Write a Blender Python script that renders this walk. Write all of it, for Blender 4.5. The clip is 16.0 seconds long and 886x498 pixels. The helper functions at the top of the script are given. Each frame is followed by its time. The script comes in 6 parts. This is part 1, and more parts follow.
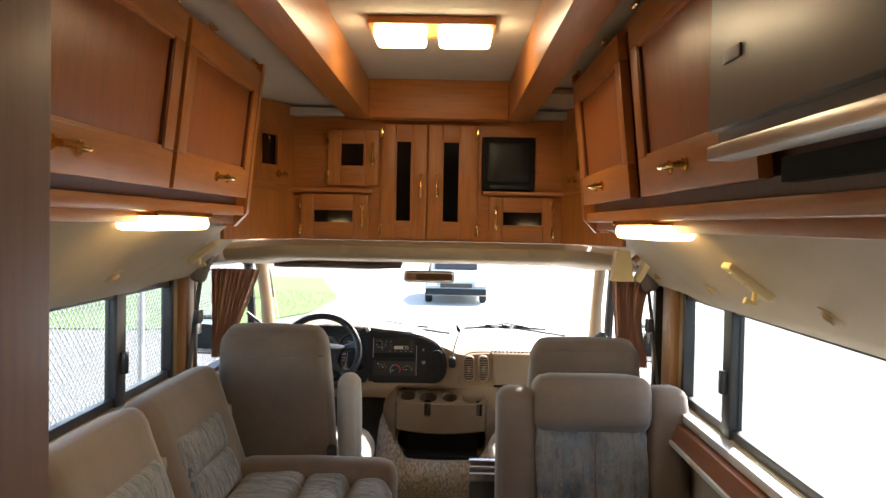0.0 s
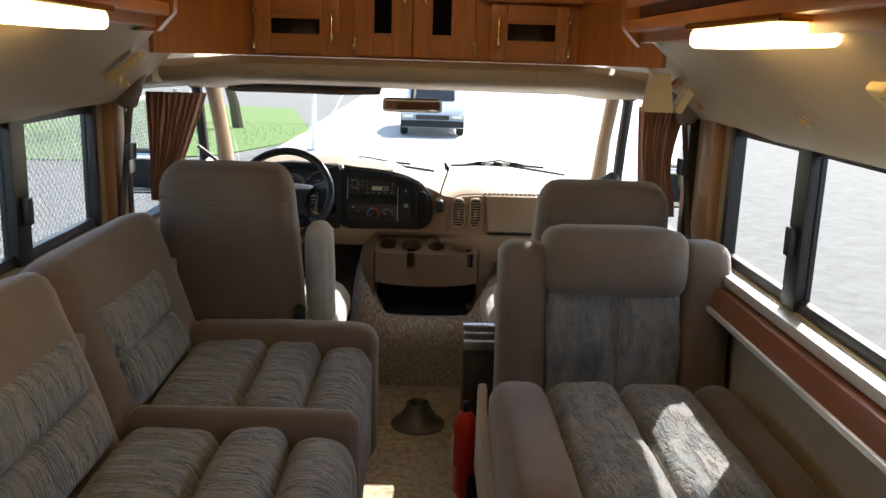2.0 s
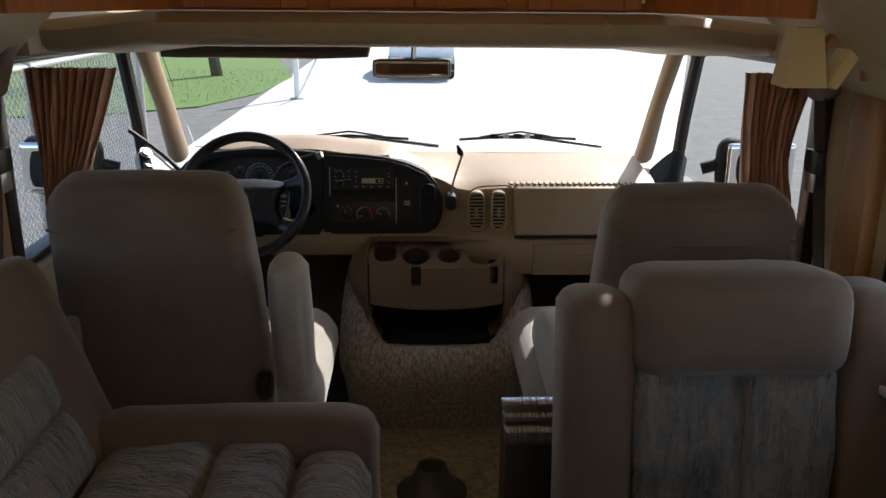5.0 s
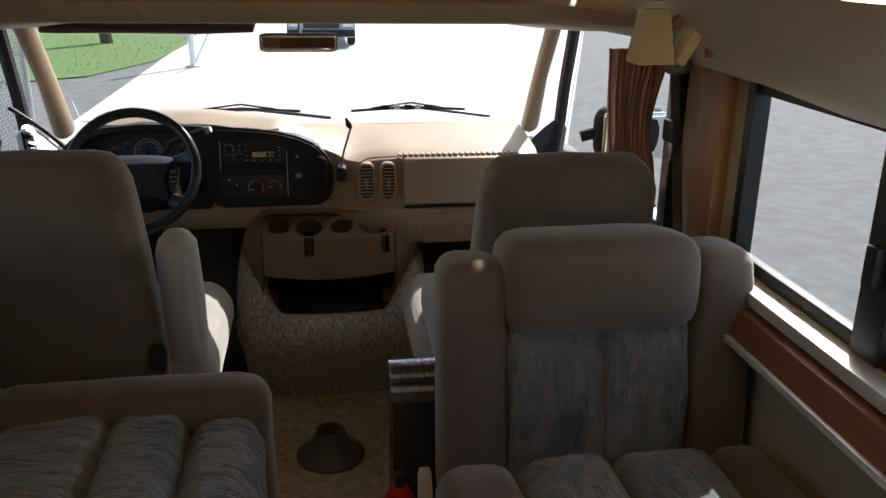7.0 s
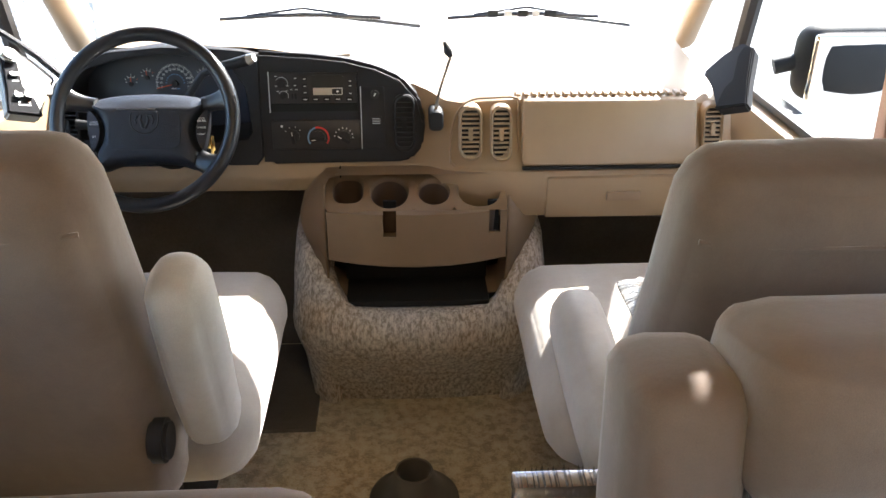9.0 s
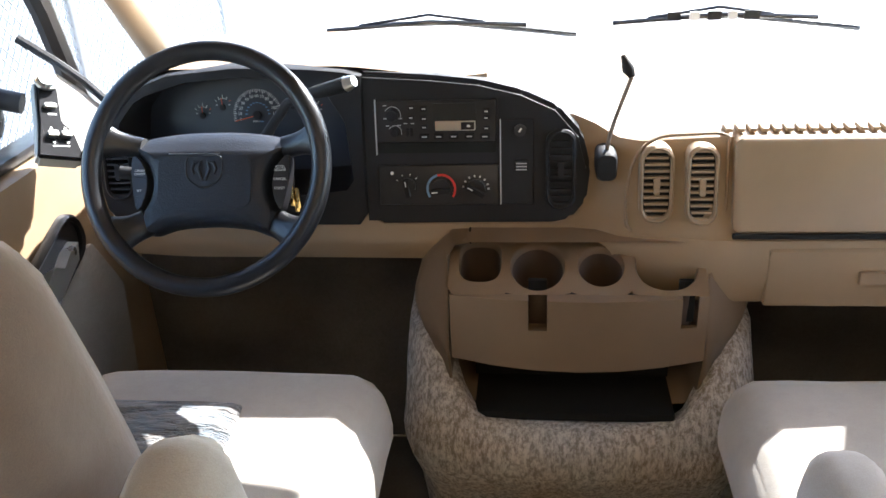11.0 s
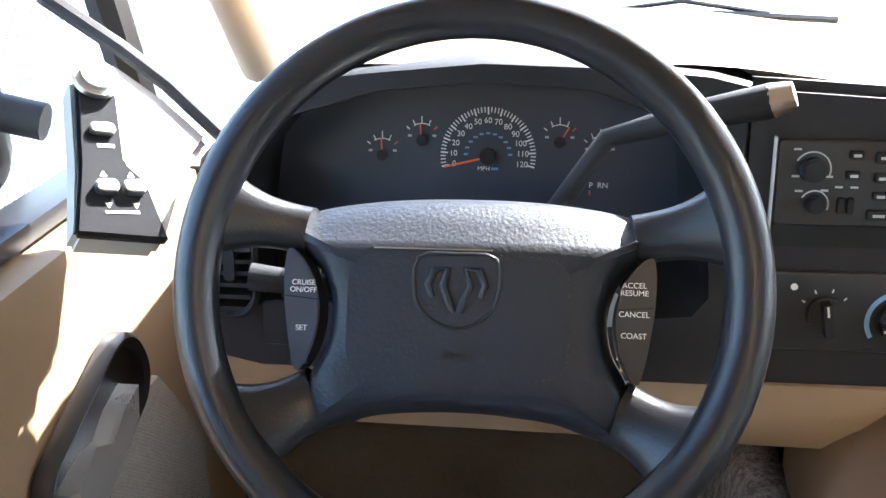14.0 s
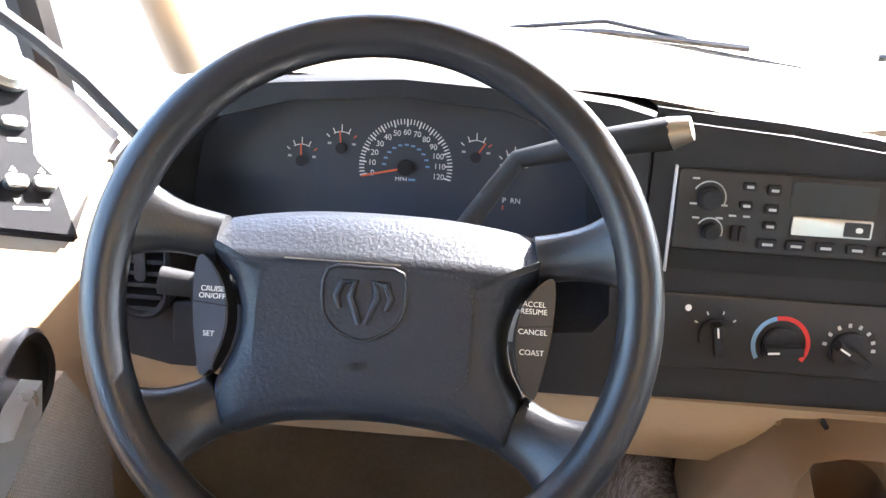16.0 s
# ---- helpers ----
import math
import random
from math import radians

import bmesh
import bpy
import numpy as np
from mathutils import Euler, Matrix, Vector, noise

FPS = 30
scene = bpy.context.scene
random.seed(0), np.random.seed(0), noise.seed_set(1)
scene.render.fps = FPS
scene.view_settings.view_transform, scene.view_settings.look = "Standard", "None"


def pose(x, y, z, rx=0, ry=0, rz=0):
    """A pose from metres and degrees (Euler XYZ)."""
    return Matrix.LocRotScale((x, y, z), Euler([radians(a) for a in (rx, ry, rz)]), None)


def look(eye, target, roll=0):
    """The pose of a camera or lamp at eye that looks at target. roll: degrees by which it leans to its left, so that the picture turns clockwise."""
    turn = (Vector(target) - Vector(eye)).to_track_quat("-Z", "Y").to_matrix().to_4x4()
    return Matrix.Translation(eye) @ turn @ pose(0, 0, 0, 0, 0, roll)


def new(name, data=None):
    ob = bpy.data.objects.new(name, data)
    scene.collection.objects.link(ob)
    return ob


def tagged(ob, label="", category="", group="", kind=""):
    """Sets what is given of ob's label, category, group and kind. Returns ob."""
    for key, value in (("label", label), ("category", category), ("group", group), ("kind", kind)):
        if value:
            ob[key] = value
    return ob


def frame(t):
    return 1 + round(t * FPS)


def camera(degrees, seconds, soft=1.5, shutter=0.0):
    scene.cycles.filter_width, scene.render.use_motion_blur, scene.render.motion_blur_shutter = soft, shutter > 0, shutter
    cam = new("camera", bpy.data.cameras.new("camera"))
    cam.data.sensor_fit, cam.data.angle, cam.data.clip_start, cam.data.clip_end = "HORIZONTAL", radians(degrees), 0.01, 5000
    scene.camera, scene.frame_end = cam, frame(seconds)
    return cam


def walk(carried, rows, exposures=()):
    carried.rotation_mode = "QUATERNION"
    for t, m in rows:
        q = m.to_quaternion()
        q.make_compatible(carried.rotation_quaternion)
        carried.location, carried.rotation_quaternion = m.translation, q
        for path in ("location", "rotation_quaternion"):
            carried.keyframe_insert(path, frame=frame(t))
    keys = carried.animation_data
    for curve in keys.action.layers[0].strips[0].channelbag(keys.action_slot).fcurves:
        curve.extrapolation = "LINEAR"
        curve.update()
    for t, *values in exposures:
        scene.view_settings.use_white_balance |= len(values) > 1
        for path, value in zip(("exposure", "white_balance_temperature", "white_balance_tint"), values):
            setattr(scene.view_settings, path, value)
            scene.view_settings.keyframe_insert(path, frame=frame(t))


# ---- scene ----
cam = camera(55.0, 16.0)
PATH = [
    (0, (0.102, 0.212, 1.475), (0.082, 2.211, 1.419), 1.1),
    (0.5, (0.122, 0.279, 1.48), (0.109, 2.274, 1.331), 2.1),
    (1, (0.118, 0.448, 1.445), (0.117, 2.43, 1.172), 2.0),
    (1.5, (0.063, 0.613, 1.423), (0.1, 2.576, 1.04), 2.0),
    (2, (0.048, 0.793, 1.426), (0.098, 2.743, 0.983), 1.8),
    (2.5, (0.039, 1.012, 1.432), (0.086, 2.952, 0.947), 1.9),
    (3, (0.044, 1.205, 1.451), (0.07, 3.129, 0.904), 1.6),
    (3.5, (0.022, 1.43, 1.442), (0.0545, 3.338, 0.84), 1.2),
    (4, (0.002, 1.623, 1.441), (0.02, 3.519, 0.804), 1.0),
    (4.2, (-0.008, 1.69, 1.438), (0.007, 3.594, 0.826), 1.4),
    (6.3, (0.021, 1.593, 1.478), (0.219, 3.5, 0.909), -1.8),
    (6.5, (0.033, 1.591, 1.479), (0.257, 3.486, 0.882), -1.0),
    (7, (0.041, 1.572, 1.485), (0.325, 3.442, 0.836), 0.8),
    (7.5, (0.077, 1.675, 1.486), (0.352, 3.53, 0.789), 2.0),
    (8, (0.097, 1.933, 1.488), (0.286, 3.767, 0.698), 1.1),
    (8.5, (0.104, 2.17, 1.49), (0.205, 3.971, 0.601), 0.0),
    (9, (0.036, 2.382, 1.452), (0.129, 4.176, 0.529), 0.3),
    (11.3, (-0.015, 3.031, 1.32), (-0.25, 4.809, 0.437), -2.9),
    (11.5, (-0.062, 3.098, 1.319), (-0.295, 4.86, 0.401), -2.6),
    (12, (-0.177, 3.304, 1.283), (-0.453, 5.024, 0.299), -2.9),
    (12.5, (-0.27, 3.477, 1.248), (-0.609, 5.147, 0.202), -4.1),
    (13, (-0.378, 3.581, 1.169), (-0.699, 5.313, 0.222), -3.5),
    (13.5, (-0.432, 3.618, 1.142), (-0.712, 5.395, 0.268), -2.6),
    (14, (-0.444, 3.619, 1.13), (-0.684, 5.424, 0.302), -1.5),
    (14.5, (-0.432, 3.62, 1.134), (-0.663, 5.427, 0.308), -1.1),
    (15, (-0.427, 3.617, 1.142), (-0.616, 5.424, 0.305), 0.4),
    (15.5, (-0.427, 3.615, 1.145), (-0.563, 5.427, 0.31), 1.7),
    (16, (-0.43, 3.61, 1.149), (-0.501, 5.427, 0.314), 3.1),
]
EXPO = [(0, 2.15, 6700, 10), (1, 2.0, 6650, 10), (2, 1.45, 6550, 10), (3, 0.6, 6500, 10), (4.2, 0.75, 6500, 10), (6.3, 0.4, 6400, 10), (7, 0.7, 6400, 10), (8, 1.2, 6400, 10), (8.5, 2.05, 6400, 10), (9, 2.8, 6400, 10), (11.5, 2.6, 6050, 10), (12.5, 2.55, 6000, 10), (13, 2.9, 6000, 10), (13.5, 3.15, 6050, 10), (14.5, 3.5, 6100, 10), (16, 3.9, 6300, 14)]
walk(cam, [(t, look(eye, target, roll)) for t, eye, target, roll in PATH], EXPO)

# ---- world and large lights ----
SUN_EL, SUN_AZ = 40.0, 33.0          # height of the sun, and its bearing to the right of the van's nose
world = bpy.data.worlds.new("sky")
scene.world = world
world.use_nodes = True
wn = world.node_tree.nodes
sky = wn.new("ShaderNodeTexSky")
sky.sky_type = "NISHITA"
sky.sun_disc = False
sky.sun_elevation, sky.sun_rotation = radians(SUN_EL), radians(SUN_AZ)
world.node_tree.links.new(sky.outputs[0], wn["Background"].inputs[0])
wn["Background"].inputs[1].default_value = 0.15
sun = new("sun", bpy.data.lights.new("sun", "SUN"))
sun.data.energy, sun.data.angle, sun.data.color = 5.0, radians(0.6), (1.0, 0.96, 0.90)
away = Vector((math.cos(radians(SUN_EL)) * math.sin(radians(SUN_AZ)), math.cos(radians(SUN_EL)) * math.cos(radians(SUN_AZ)), math.sin(radians(SUN_EL))))
sun.matrix_world = look((0, 0, 12), Vector((0, 0, 12)) - away)


# ---- materials ----
class Nodes:
    """A short hand for building one node material."""

    def __init__(self, name):
        self.m = bpy.data.materials.new(name)
        self.m.use_nodes = True
        self.t = self.m.node_tree
        self.b = self.t.nodes["Principled BSDF"]

    def n(self, kind, **inputs):
        node = self.t.nodes.new("ShaderNode" + kind)
        for k, v in inputs.items():
            node.inputs[k.replace("_", " ")].default_value = v
        return node

    def link(self, a, b):
        self.t.links.new(a, b)

    def coords(self, scale=(1, 1, 1)):
        g = self.n("TexCoord")
        mp = self.n("Mapping")
        mp.inputs["Scale"].default_value = scale
        self.link(g.outputs["Object"], mp.inputs["Vector"])
        return mp.outputs[0]

    def noise(self, vec, scale, detail=4, rough=0.6):
        x = self.n("TexNoise", Scale=scale, Detail=detail, Roughness=rough)
        self.link(vec, x.inputs["Vector"])
        return x.outputs["Fac"]

    def ramp(self, fac, stops):
        r = self.n("ValToRGB")
        e = r.color_ramp.elements
        while len(e) < len(stops):
            e.new(0.5)
        for el, (p, c) in zip(e, stops):
            el.position, el.color = p, (*c, 1)
        self.link(fac, r.inputs["Fac"])
        return r.outputs["Color"]

    def mix(self, fac, a, b, how="MIX"):
        x = self.t.nodes.new("ShaderNodeMix")
        x.data_type, x.blend_type = "RGBA", how
        for s, v in ((0, fac), (6, a), (7, b)):
            if hasattr(v, "is_linked"):
                self.link(v, x.inputs[s])
            else:
                x.inputs[s].default_value = v if s == 0 else (*v, 1)
        return x.outputs[2]

    def bump(self, height, strength, distance):
        x = self.n("Bump", Strength=strength, Distance=distance)
        self.link(height, x.inputs["Height"])
        self.link(x.outputs[0], self.b.inputs["Normal"])

    def set(self, color=None, rough=None, metal=None, **more):
        for key, v in (("Base Color", color), ("Roughness", rough), ("Metallic", metal), *((k.replace("_", " "), v) for k, v in more.items())):
            if v is None:
                continue
            if hasattr(v, "is_linked"):
                self.link(v, self.b.inputs[key])
            else:
                self.b.inputs[key].default_value = (*v, 1) if key in ("Base Color", "Emission Color", "Sheen Tint") else v
        return self.m


def shade(c, k):
    return tuple(min(1, v * k) for v in c)


def wood(name, c, grain="y", gloss=0.4):
    s = {"x": (1.2, 14, 14), "y": (14, 1.2, 14), "z": (14, 14, 1.2)}[grain]
    k = Nodes(name)
    v = k.coords(s)
    streak = k.noise(v, 5, 6, 0.7)
    broad = k.noise(k.coords(tuple(q * 0.25 for q in s)), 3, 3)
    col = k.ramp(streak, [(0.25, shade(c, 0.62)), (0.5, c), (0.78, shade(c, 1.3))])
    col = k.mix(0.35, col, k.ramp(broad, [(0.3, shade(c, 0.7)), (0.7, shade(c, 1.25))]))
    k.bump(streak, 0.12, 0.002)
    return k.set(col, gloss, Coat_Weight=0.12, Coat_Roughness=0.3)


def cloth(name, c, scale=600, sheen=0.4, blot=0.18, rough=0.95, dirt=0.0):
    k = Nodes(name)
    v = k.coords()
    fine = k.noise(v, scale, 3)
    broad = k.noise(v, 7, 4)
    mid = k.noise(v, 40, 4)
    col = k.ramp(broad, [(0.3, shade(c, 1 - blot)), (0.7, shade(c, 1 + blot))])
    col = k.mix(0.35, col, k.ramp(mid, [(0.3, shade(c, 0.82)), (0.7, shade(c, 1.15))]))
    col = k.mix(0.3, col, k.ramp(fine, [(0.3, shade(c, 0.7)), (0.7, shade(c, 1.3))]))
    k.bump(k.mix(0.25, mid, fine), 0.25, 0.004)
    return k.set(col, rough, Sheen_Weight=sheen, Sheen_Roughness=0.5)


def plain(name, c, rough=0.5, metal=0.0, grain=180, bump=0.08, vary=0.08, **more):
    k = Nodes(name)
    v = k.coords()
    f = k.noise(v, grain, 3)
    w = k.noise(v, 6, 4)
    col = k.ramp(w, [(0.3, shade(c, 1 - vary)), (0.7, shade(c, 1 + vary))])
    k.bump(f, bump, 0.002)
    ro = k.n("MapRange")
    ro.inputs["To Min"].default_value, ro.inputs["To Max"].default_value = max(0.02, rough - 0.07), min(1, rough + 0.07)
    k.link(w, ro.inputs["Value"])
    return k.set(col, ro.outputs[0], metal, **more)


def glow(name, c, strength):
    k = Nodes(name)
    return k.set(c, 0.4, 0, Emission_Color=c, Emission_Strength=strength)


OAK = wood("honey_oak", (0.50, 0.185, 0.042), "z")
OAK_Y = wood("honey_oak_lengthwise", (0.50, 0.19, 0.045), "y")
OAK_X = wood("honey_oak_crosswise", (0.48, 0.175, 0.04), "x")
OAK_PANEL = wood("oak_panel", (0.36, 0.115, 0.028), "z", 0.4)
# oak darkened so that the post's shade sits in its colour
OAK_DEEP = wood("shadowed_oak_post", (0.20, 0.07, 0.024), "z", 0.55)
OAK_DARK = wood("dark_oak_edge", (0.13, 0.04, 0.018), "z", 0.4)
SILL = wood("dark_varnished_sill", (0.17, 0.06, 0.026), "y", 0.35)
WOOD_TRIM = wood("pillar_wood", (0.36, 0.19, 0.085), "z", 0.5)
VINYL = plain("beige_vinyl", (0.47, 0.375, 0.235), 0.55, grain=350, bump=0.15)
HEADLINER = cloth("cream_headliner", (0.62, 0.58, 0.48), 900, 0.1, 0.05)
WALLCOVER = cloth("beige_wall_cloth", (0.42, 0.34, 0.22), 500, 0.1, 0.08)
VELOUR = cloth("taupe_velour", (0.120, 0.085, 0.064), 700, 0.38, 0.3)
# paler copy of the chair velour, with the sunlight put into its colour
VELOUR_LIT = cloth("lit_grey_velour", (0.34, 0.31, 0.27), 700, 0.4, 0.16)


def chenille(name, across):
    """Crushed patterned cloth whose creases run square to the axis across."""
    k = Nodes(name)
    fast = lambda f, s: (f, s, s) if across == "x" else (s, f, s)
    a = k.noise(k.coords(fast(6, 4)), 2.0, 6, 0.7)
    b = k.noise(k.coords(fast(15, 4)), 2.0, 5, 0.7)
    col = k.ramp(a, [(0.3, (0.04, 0.05, 0.065)), (0.42, (0.085, 0.11, 0.135)), (0.50, (0.20, 0.18, 0.165)), (0.57, (0.075, 0.105, 0.13)), (0.70, (0.20, 0.225, 0.245))])
    col = k.mix(0.3, col, k.ramp(b, [(0.34, (0.015, 0.016, 0.02)), (0.43, (0.17, 0.165, 0.16)), (0.7, (0.23, 0.22, 0.21))]))
    k.bump(k.ramp(b, [(0.38, (0, 0, 0)), (0.5, (0.8, 0.8, 0.8)), (0.7, (1, 1, 1))]), 0.9, 0.012)
    return k.set(col, 0.95, Sheen_Weight=0.3)


def door_weave():
    """Coarse pale cloth with a basket weave."""
    k = Nodes("woven_door_cloth")
    v = k.coords((0, 1, 1))
    w = k.n("TexBrick", Scale=95.0, Color1=(0.40, 0.36, 0.30, 1), Color2=(0.31, 0.275, 0.225, 1), Mortar=(0.10, 0.085, 0.065, 1))
    w.inputs["Mortar Size"].default_value = 0.03
    swap = k.n("SeparateXYZ")
    put = k.n("CombineXYZ")
    k.link(v, swap.inputs[0])
    k.link(swap.outputs["Y"], put.inputs["X"])
    k.link(swap.outputs["Z"], put.inputs["Y"])
    k.link(put.outputs[0], w.inputs["Vector"])
    broad = k.noise(k.coords(), 8, 4)
    col = k.mix(0.3, w.outputs["Color"], k.ramp(broad, [(0.3, (0.24, 0.21, 0.17)), (0.7, (0.42, 0.38, 0.32))]))
    k.bump(w.outputs["Fac"], -0.5, 0.003)
    return k.set(col, 0.95)


WEAVE = door_weave()
CHENILLE = chenille("blue_grey_chenille", "y")
CHENILLE_X = chenille("blue_grey_chenille_upright", "x")


def carpet():
    k = Nodes("tan_carpet")
    v = k.coords()
    a, b, c = k.noise(v, 5, 5), k.noise(v, 38, 5, 0.75), k.noise(v, 300, 2)
    col = k.ramp(a, [(0.3, (0.449, 0.330, 0.198)), (0.5, (0.750, 0.634, 0.422)), (0.7, (0.750, 0.750, 0.541))])
    col = k.mix(0.6, col, k.ramp(b, [(0.40, (0.16, 0.115, 0.065)), (0.50, (0.60, 0.47, 0.30)), (0.60, (0.78, 0.75, 0.62))]))
    col = k.mix(0.3, col, k.ramp(c, [(0.3, (0.132, 0.092, 0.059)), (0.7, (0.660, 0.554, 0.396))]))
    k.bump(k.mix(0.5, b, c), 0.9, 0.01)
    return k.set(col, 1.0, Sheen_Weight=0.2)


CARPET = carpet()


def doghouse_carpet():
    k = Nodes("speckled_grey_carpet")
    v = k.coords()
    a, b, c = k.noise(v, 6, 4), k.noise(k.coords((1, 1, 0.35)), 120, 4, 0.8), k.noise(v, 320, 2)
    col = k.ramp(a, [(0.35, (0.66, 0.50, 0.33)), (0.6, (0.64, 0.59, 0.52))])
    col = k.mix(0.6, col, k.ramp(b, [(0.40, (0.075, 0.06, 0.048)), (0.60, (0.78, 0.75, 0.70))]))
    k.bump(k.mix(0.5, b, c), 0.9, 0.008)
    return k.set(col, 1.0)


SPECKLE = doghouse_carpet()
# carpet darkened to paint the unlit space under the dashboard
FOOTWELL_SHADE = cloth("footwell_shade_carpet", (0.10, 0.088, 0.075), 160, 0.1, 0.35, 1.0)
TAN = plain("tan_plastic", (0.29, 0.205, 0.122), 0.5, grain=500, bump=0.12)
CONSOLE = plain("console_brown_plastic", (0.165, 0.112, 0.066), 0.5, grain=500, bump=0.12)
# console brown darkened: the shade down in the cups is painted
WELL = plain("depth_shaded_well", (0.075, 0.048, 0.032), 0.6)
TAN_DARK = plain("brown_tan_plastic", (0.27, 0.19, 0.12), 0.55, grain=500, bump=0.12)
CHARCOAL = plain("charcoal_plastic", (0.014, 0.014, 0.016), 0.62, grain=600, bump=0.15, Specular_IOR_Level=0.3)
BLACK = plain("black_plastic", (0.012, 0.012, 0.014), 0.4, grain=500, bump=0.05)
# near-black that paints the shade inside recesses and gaps
DEEP = plain("recess_shade_black", (0.006, 0.006, 0.006), 0.9)
NAVY = plain("dark_blue_grey_plastic", (0.03, 0.036, 0.05), 0.38, grain=500, bump=0.12)
RIM = plain("grained_black_rim", (0.009, 0.010, 0.013), 0.34, grain=420, bump=0.12)
PAD = plain("grained_hub_vinyl", (0.011, 0.014, 0.021), 0.45, grain=330, bump=0.3, Specular_IOR_Level=0.4)
BRASS = plain("polished_brass", (0.85, 0.58, 0.2), 0.18, 1.0, bump=0.02)
IRON = plain("dull_grey_metal", (0.16, 0.15, 0.135), 0.5, 0.6, bump=0.1)
STEEL = plain("brushed_steel", (0.55, 0.55, 0.53), 0.3, 1.0, bump=0.03)
ALU = plain("window_aluminium", (0.75, 0.74, 0.70), 0.35, 0.6)
BLACKFRAME = plain("black_window_frame", (0.015, 0.015, 0.017), 0.4)
SMOKED = plain("smoked_glass", (0.006, 0.006, 0.007), 0.06, bump=0.0)
SCREEN = plain("dark_screen", (0.008, 0.009, 0.009), 0.4, bump=0.0)
WHITE = plain("white_print", (0.75, 0.75, 0.72), 0.5)
PRINT = plain("grey_print", (0.45, 0.46, 0.47), 0.5)
RED = plain("red_paint", (0.55, 0.03, 0.025), 0.4)
ORANGE = plain("orange_needle", (0.8, 0.12, 0.04), 0.5)
BLUE = plain("pale_blue_print", (0.15, 0.3, 0.5), 0.5)
CURTAIN = cloth("dusty_rose_curtain", (0.58, 0.34, 0.25), 500, 0.3, 0.15)
SHADE = plain("cream_lampshade", (0.62, 0.50, 0.26), 0.7, Transmission_Weight=0.0)
STRAP = plain("brown_webbing", (0.05, 0.04, 0.035), 0.8)
GREYVINYL = plain("grey_belt_webbing", (0.20, 0.17, 0.14), 0.8)
APPLIANCE = plain("silver_grey_enamel", (0.20, 0.195, 0.17), 0.34, 0.0, bump=0.02)
WHITEPAINT = plain("white_body_paint", (0.8, 0.8, 0.78), 0.25)
LENS = glow("lit_lamp_lens", (1.0, 0.70, 0.32), 3.4)
LENS_CEIL = glow("lit_ceiling_lens", (1.0, 0.80, 0.5), 5.0)
ASPHALT = plain("grey_asphalt", (0.13, 0.127, 0.122), 0.95, grain=60, bump=0.5, vary=0.25)
GRASS = cloth("green_grass", (0.09, 0.16, 0.03), 30, 0, 0.35)
BARK = plain("bark", (0.12, 0.09, 0.06), 0.9, grain=20, bump=0.8)
LEAF = plain("leaf_green", (0.05, 0.10, 0.02), 0.7, vary=0.4)
WIRE = plain("galvanised_wire", (0.4, 0.4, 0.4), 0.4, 0.8)
CONCRETE = plain("pale_concrete", (0.55, 0.53, 0.50), 0.9, grain=40, bump=0.3)
CAR_PAINT = plain("silver_blue_car_paint", (0.42, 0.46, 0.50), 0.25)
TYRE = plain("tyre_rubber", (0.02, 0.02, 0.02), 0.9)


def glass():
    k = Nodes("window_glass")
    return k.set((0.95, 0.97, 0.96), 0.0, 0, Transmission_Weight=1.0, IOR=1.01)


GLASS = glass()
MIRROR = plain("mirror_silver", (0.9, 0.9, 0.9), 0.02, 1.0, bump=0.0, vary=0.0)


# ---- builders ----
def thing(name, at, label="", category="", group="", kind=""):
    ob = new(name)
    ob.location = at
    ob.empty_display_size = 0.05
    return tagged(ob, label, category, group, kind)


def base_of(ob):
    p = Vector((0, 0, 0))
    while ob is not None:
        p += Vector(ob.location)
        ob = ob.parent
    return p


def part(name, bm, mat, parent=None, label="", smooth=True, angle=40, kind=""):
    """Links a bmesh, in world metres, as one mesh object under a thing or a part."""
    bmesh.ops.recalc_face_normals(bm, faces=bm.faces)
    me = bpy.data.meshes.new(name)
    if parent is not None:
        bmesh.ops.translate(bm, verts=bm.verts, vec=-base_of(parent))
    bm.to_mesh(me)
    bm.free()
    for m in mat if isinstance(mat, (list, tuple)) else [mat]:
        me.materials.append(m)
    if smooth:
        me.shade_smooth()
        me.set_sharp_from_angle(angle=radians(angle))
    ob = new(name, me)
    ob.parent = parent
    return tagged(ob, label, kind=kind)


def single(name, bm, mat, label, category, group="", kind="", **k):
    ob = part(name, bm, mat, None, "", **k)
    return tagged(ob, label, category, group, kind)


def box(x0, x1, y0, y1, z0, z1, bevel=0.0, seg=2, m=None, bm=None):
    bm = bm or bmesh.new()
    t = bmesh.new()
    bmesh.ops.create_cube(t, size=1)
    bmesh.ops.scale(t, vec=(abs(x1 - x0), abs(y1 - y0), abs(z1 - z0)), verts=t.verts)
    if bevel:
        bmesh.ops.bevel(t, geom=t.edges[:], offset=bevel, segments=seg, profile=0.6, affect="EDGES", clamp_overlap=True)
    bmesh.ops.translate(t, vec=((x0 + x1) / 2, (y0 + y1) / 2, (z0 + z1) / 2), verts=t.verts)
    if m is not None:
        bmesh.ops.transform(t, matrix=m, verts=t.verts)
    return join(bm, t)


def join(bm, t):
    me = bpy.data.meshes.new("join")
    t.to_mesh(me)
    t.free()
    bm.from_mesh(me)
    bpy.data.meshes.remove(me)
    return bm


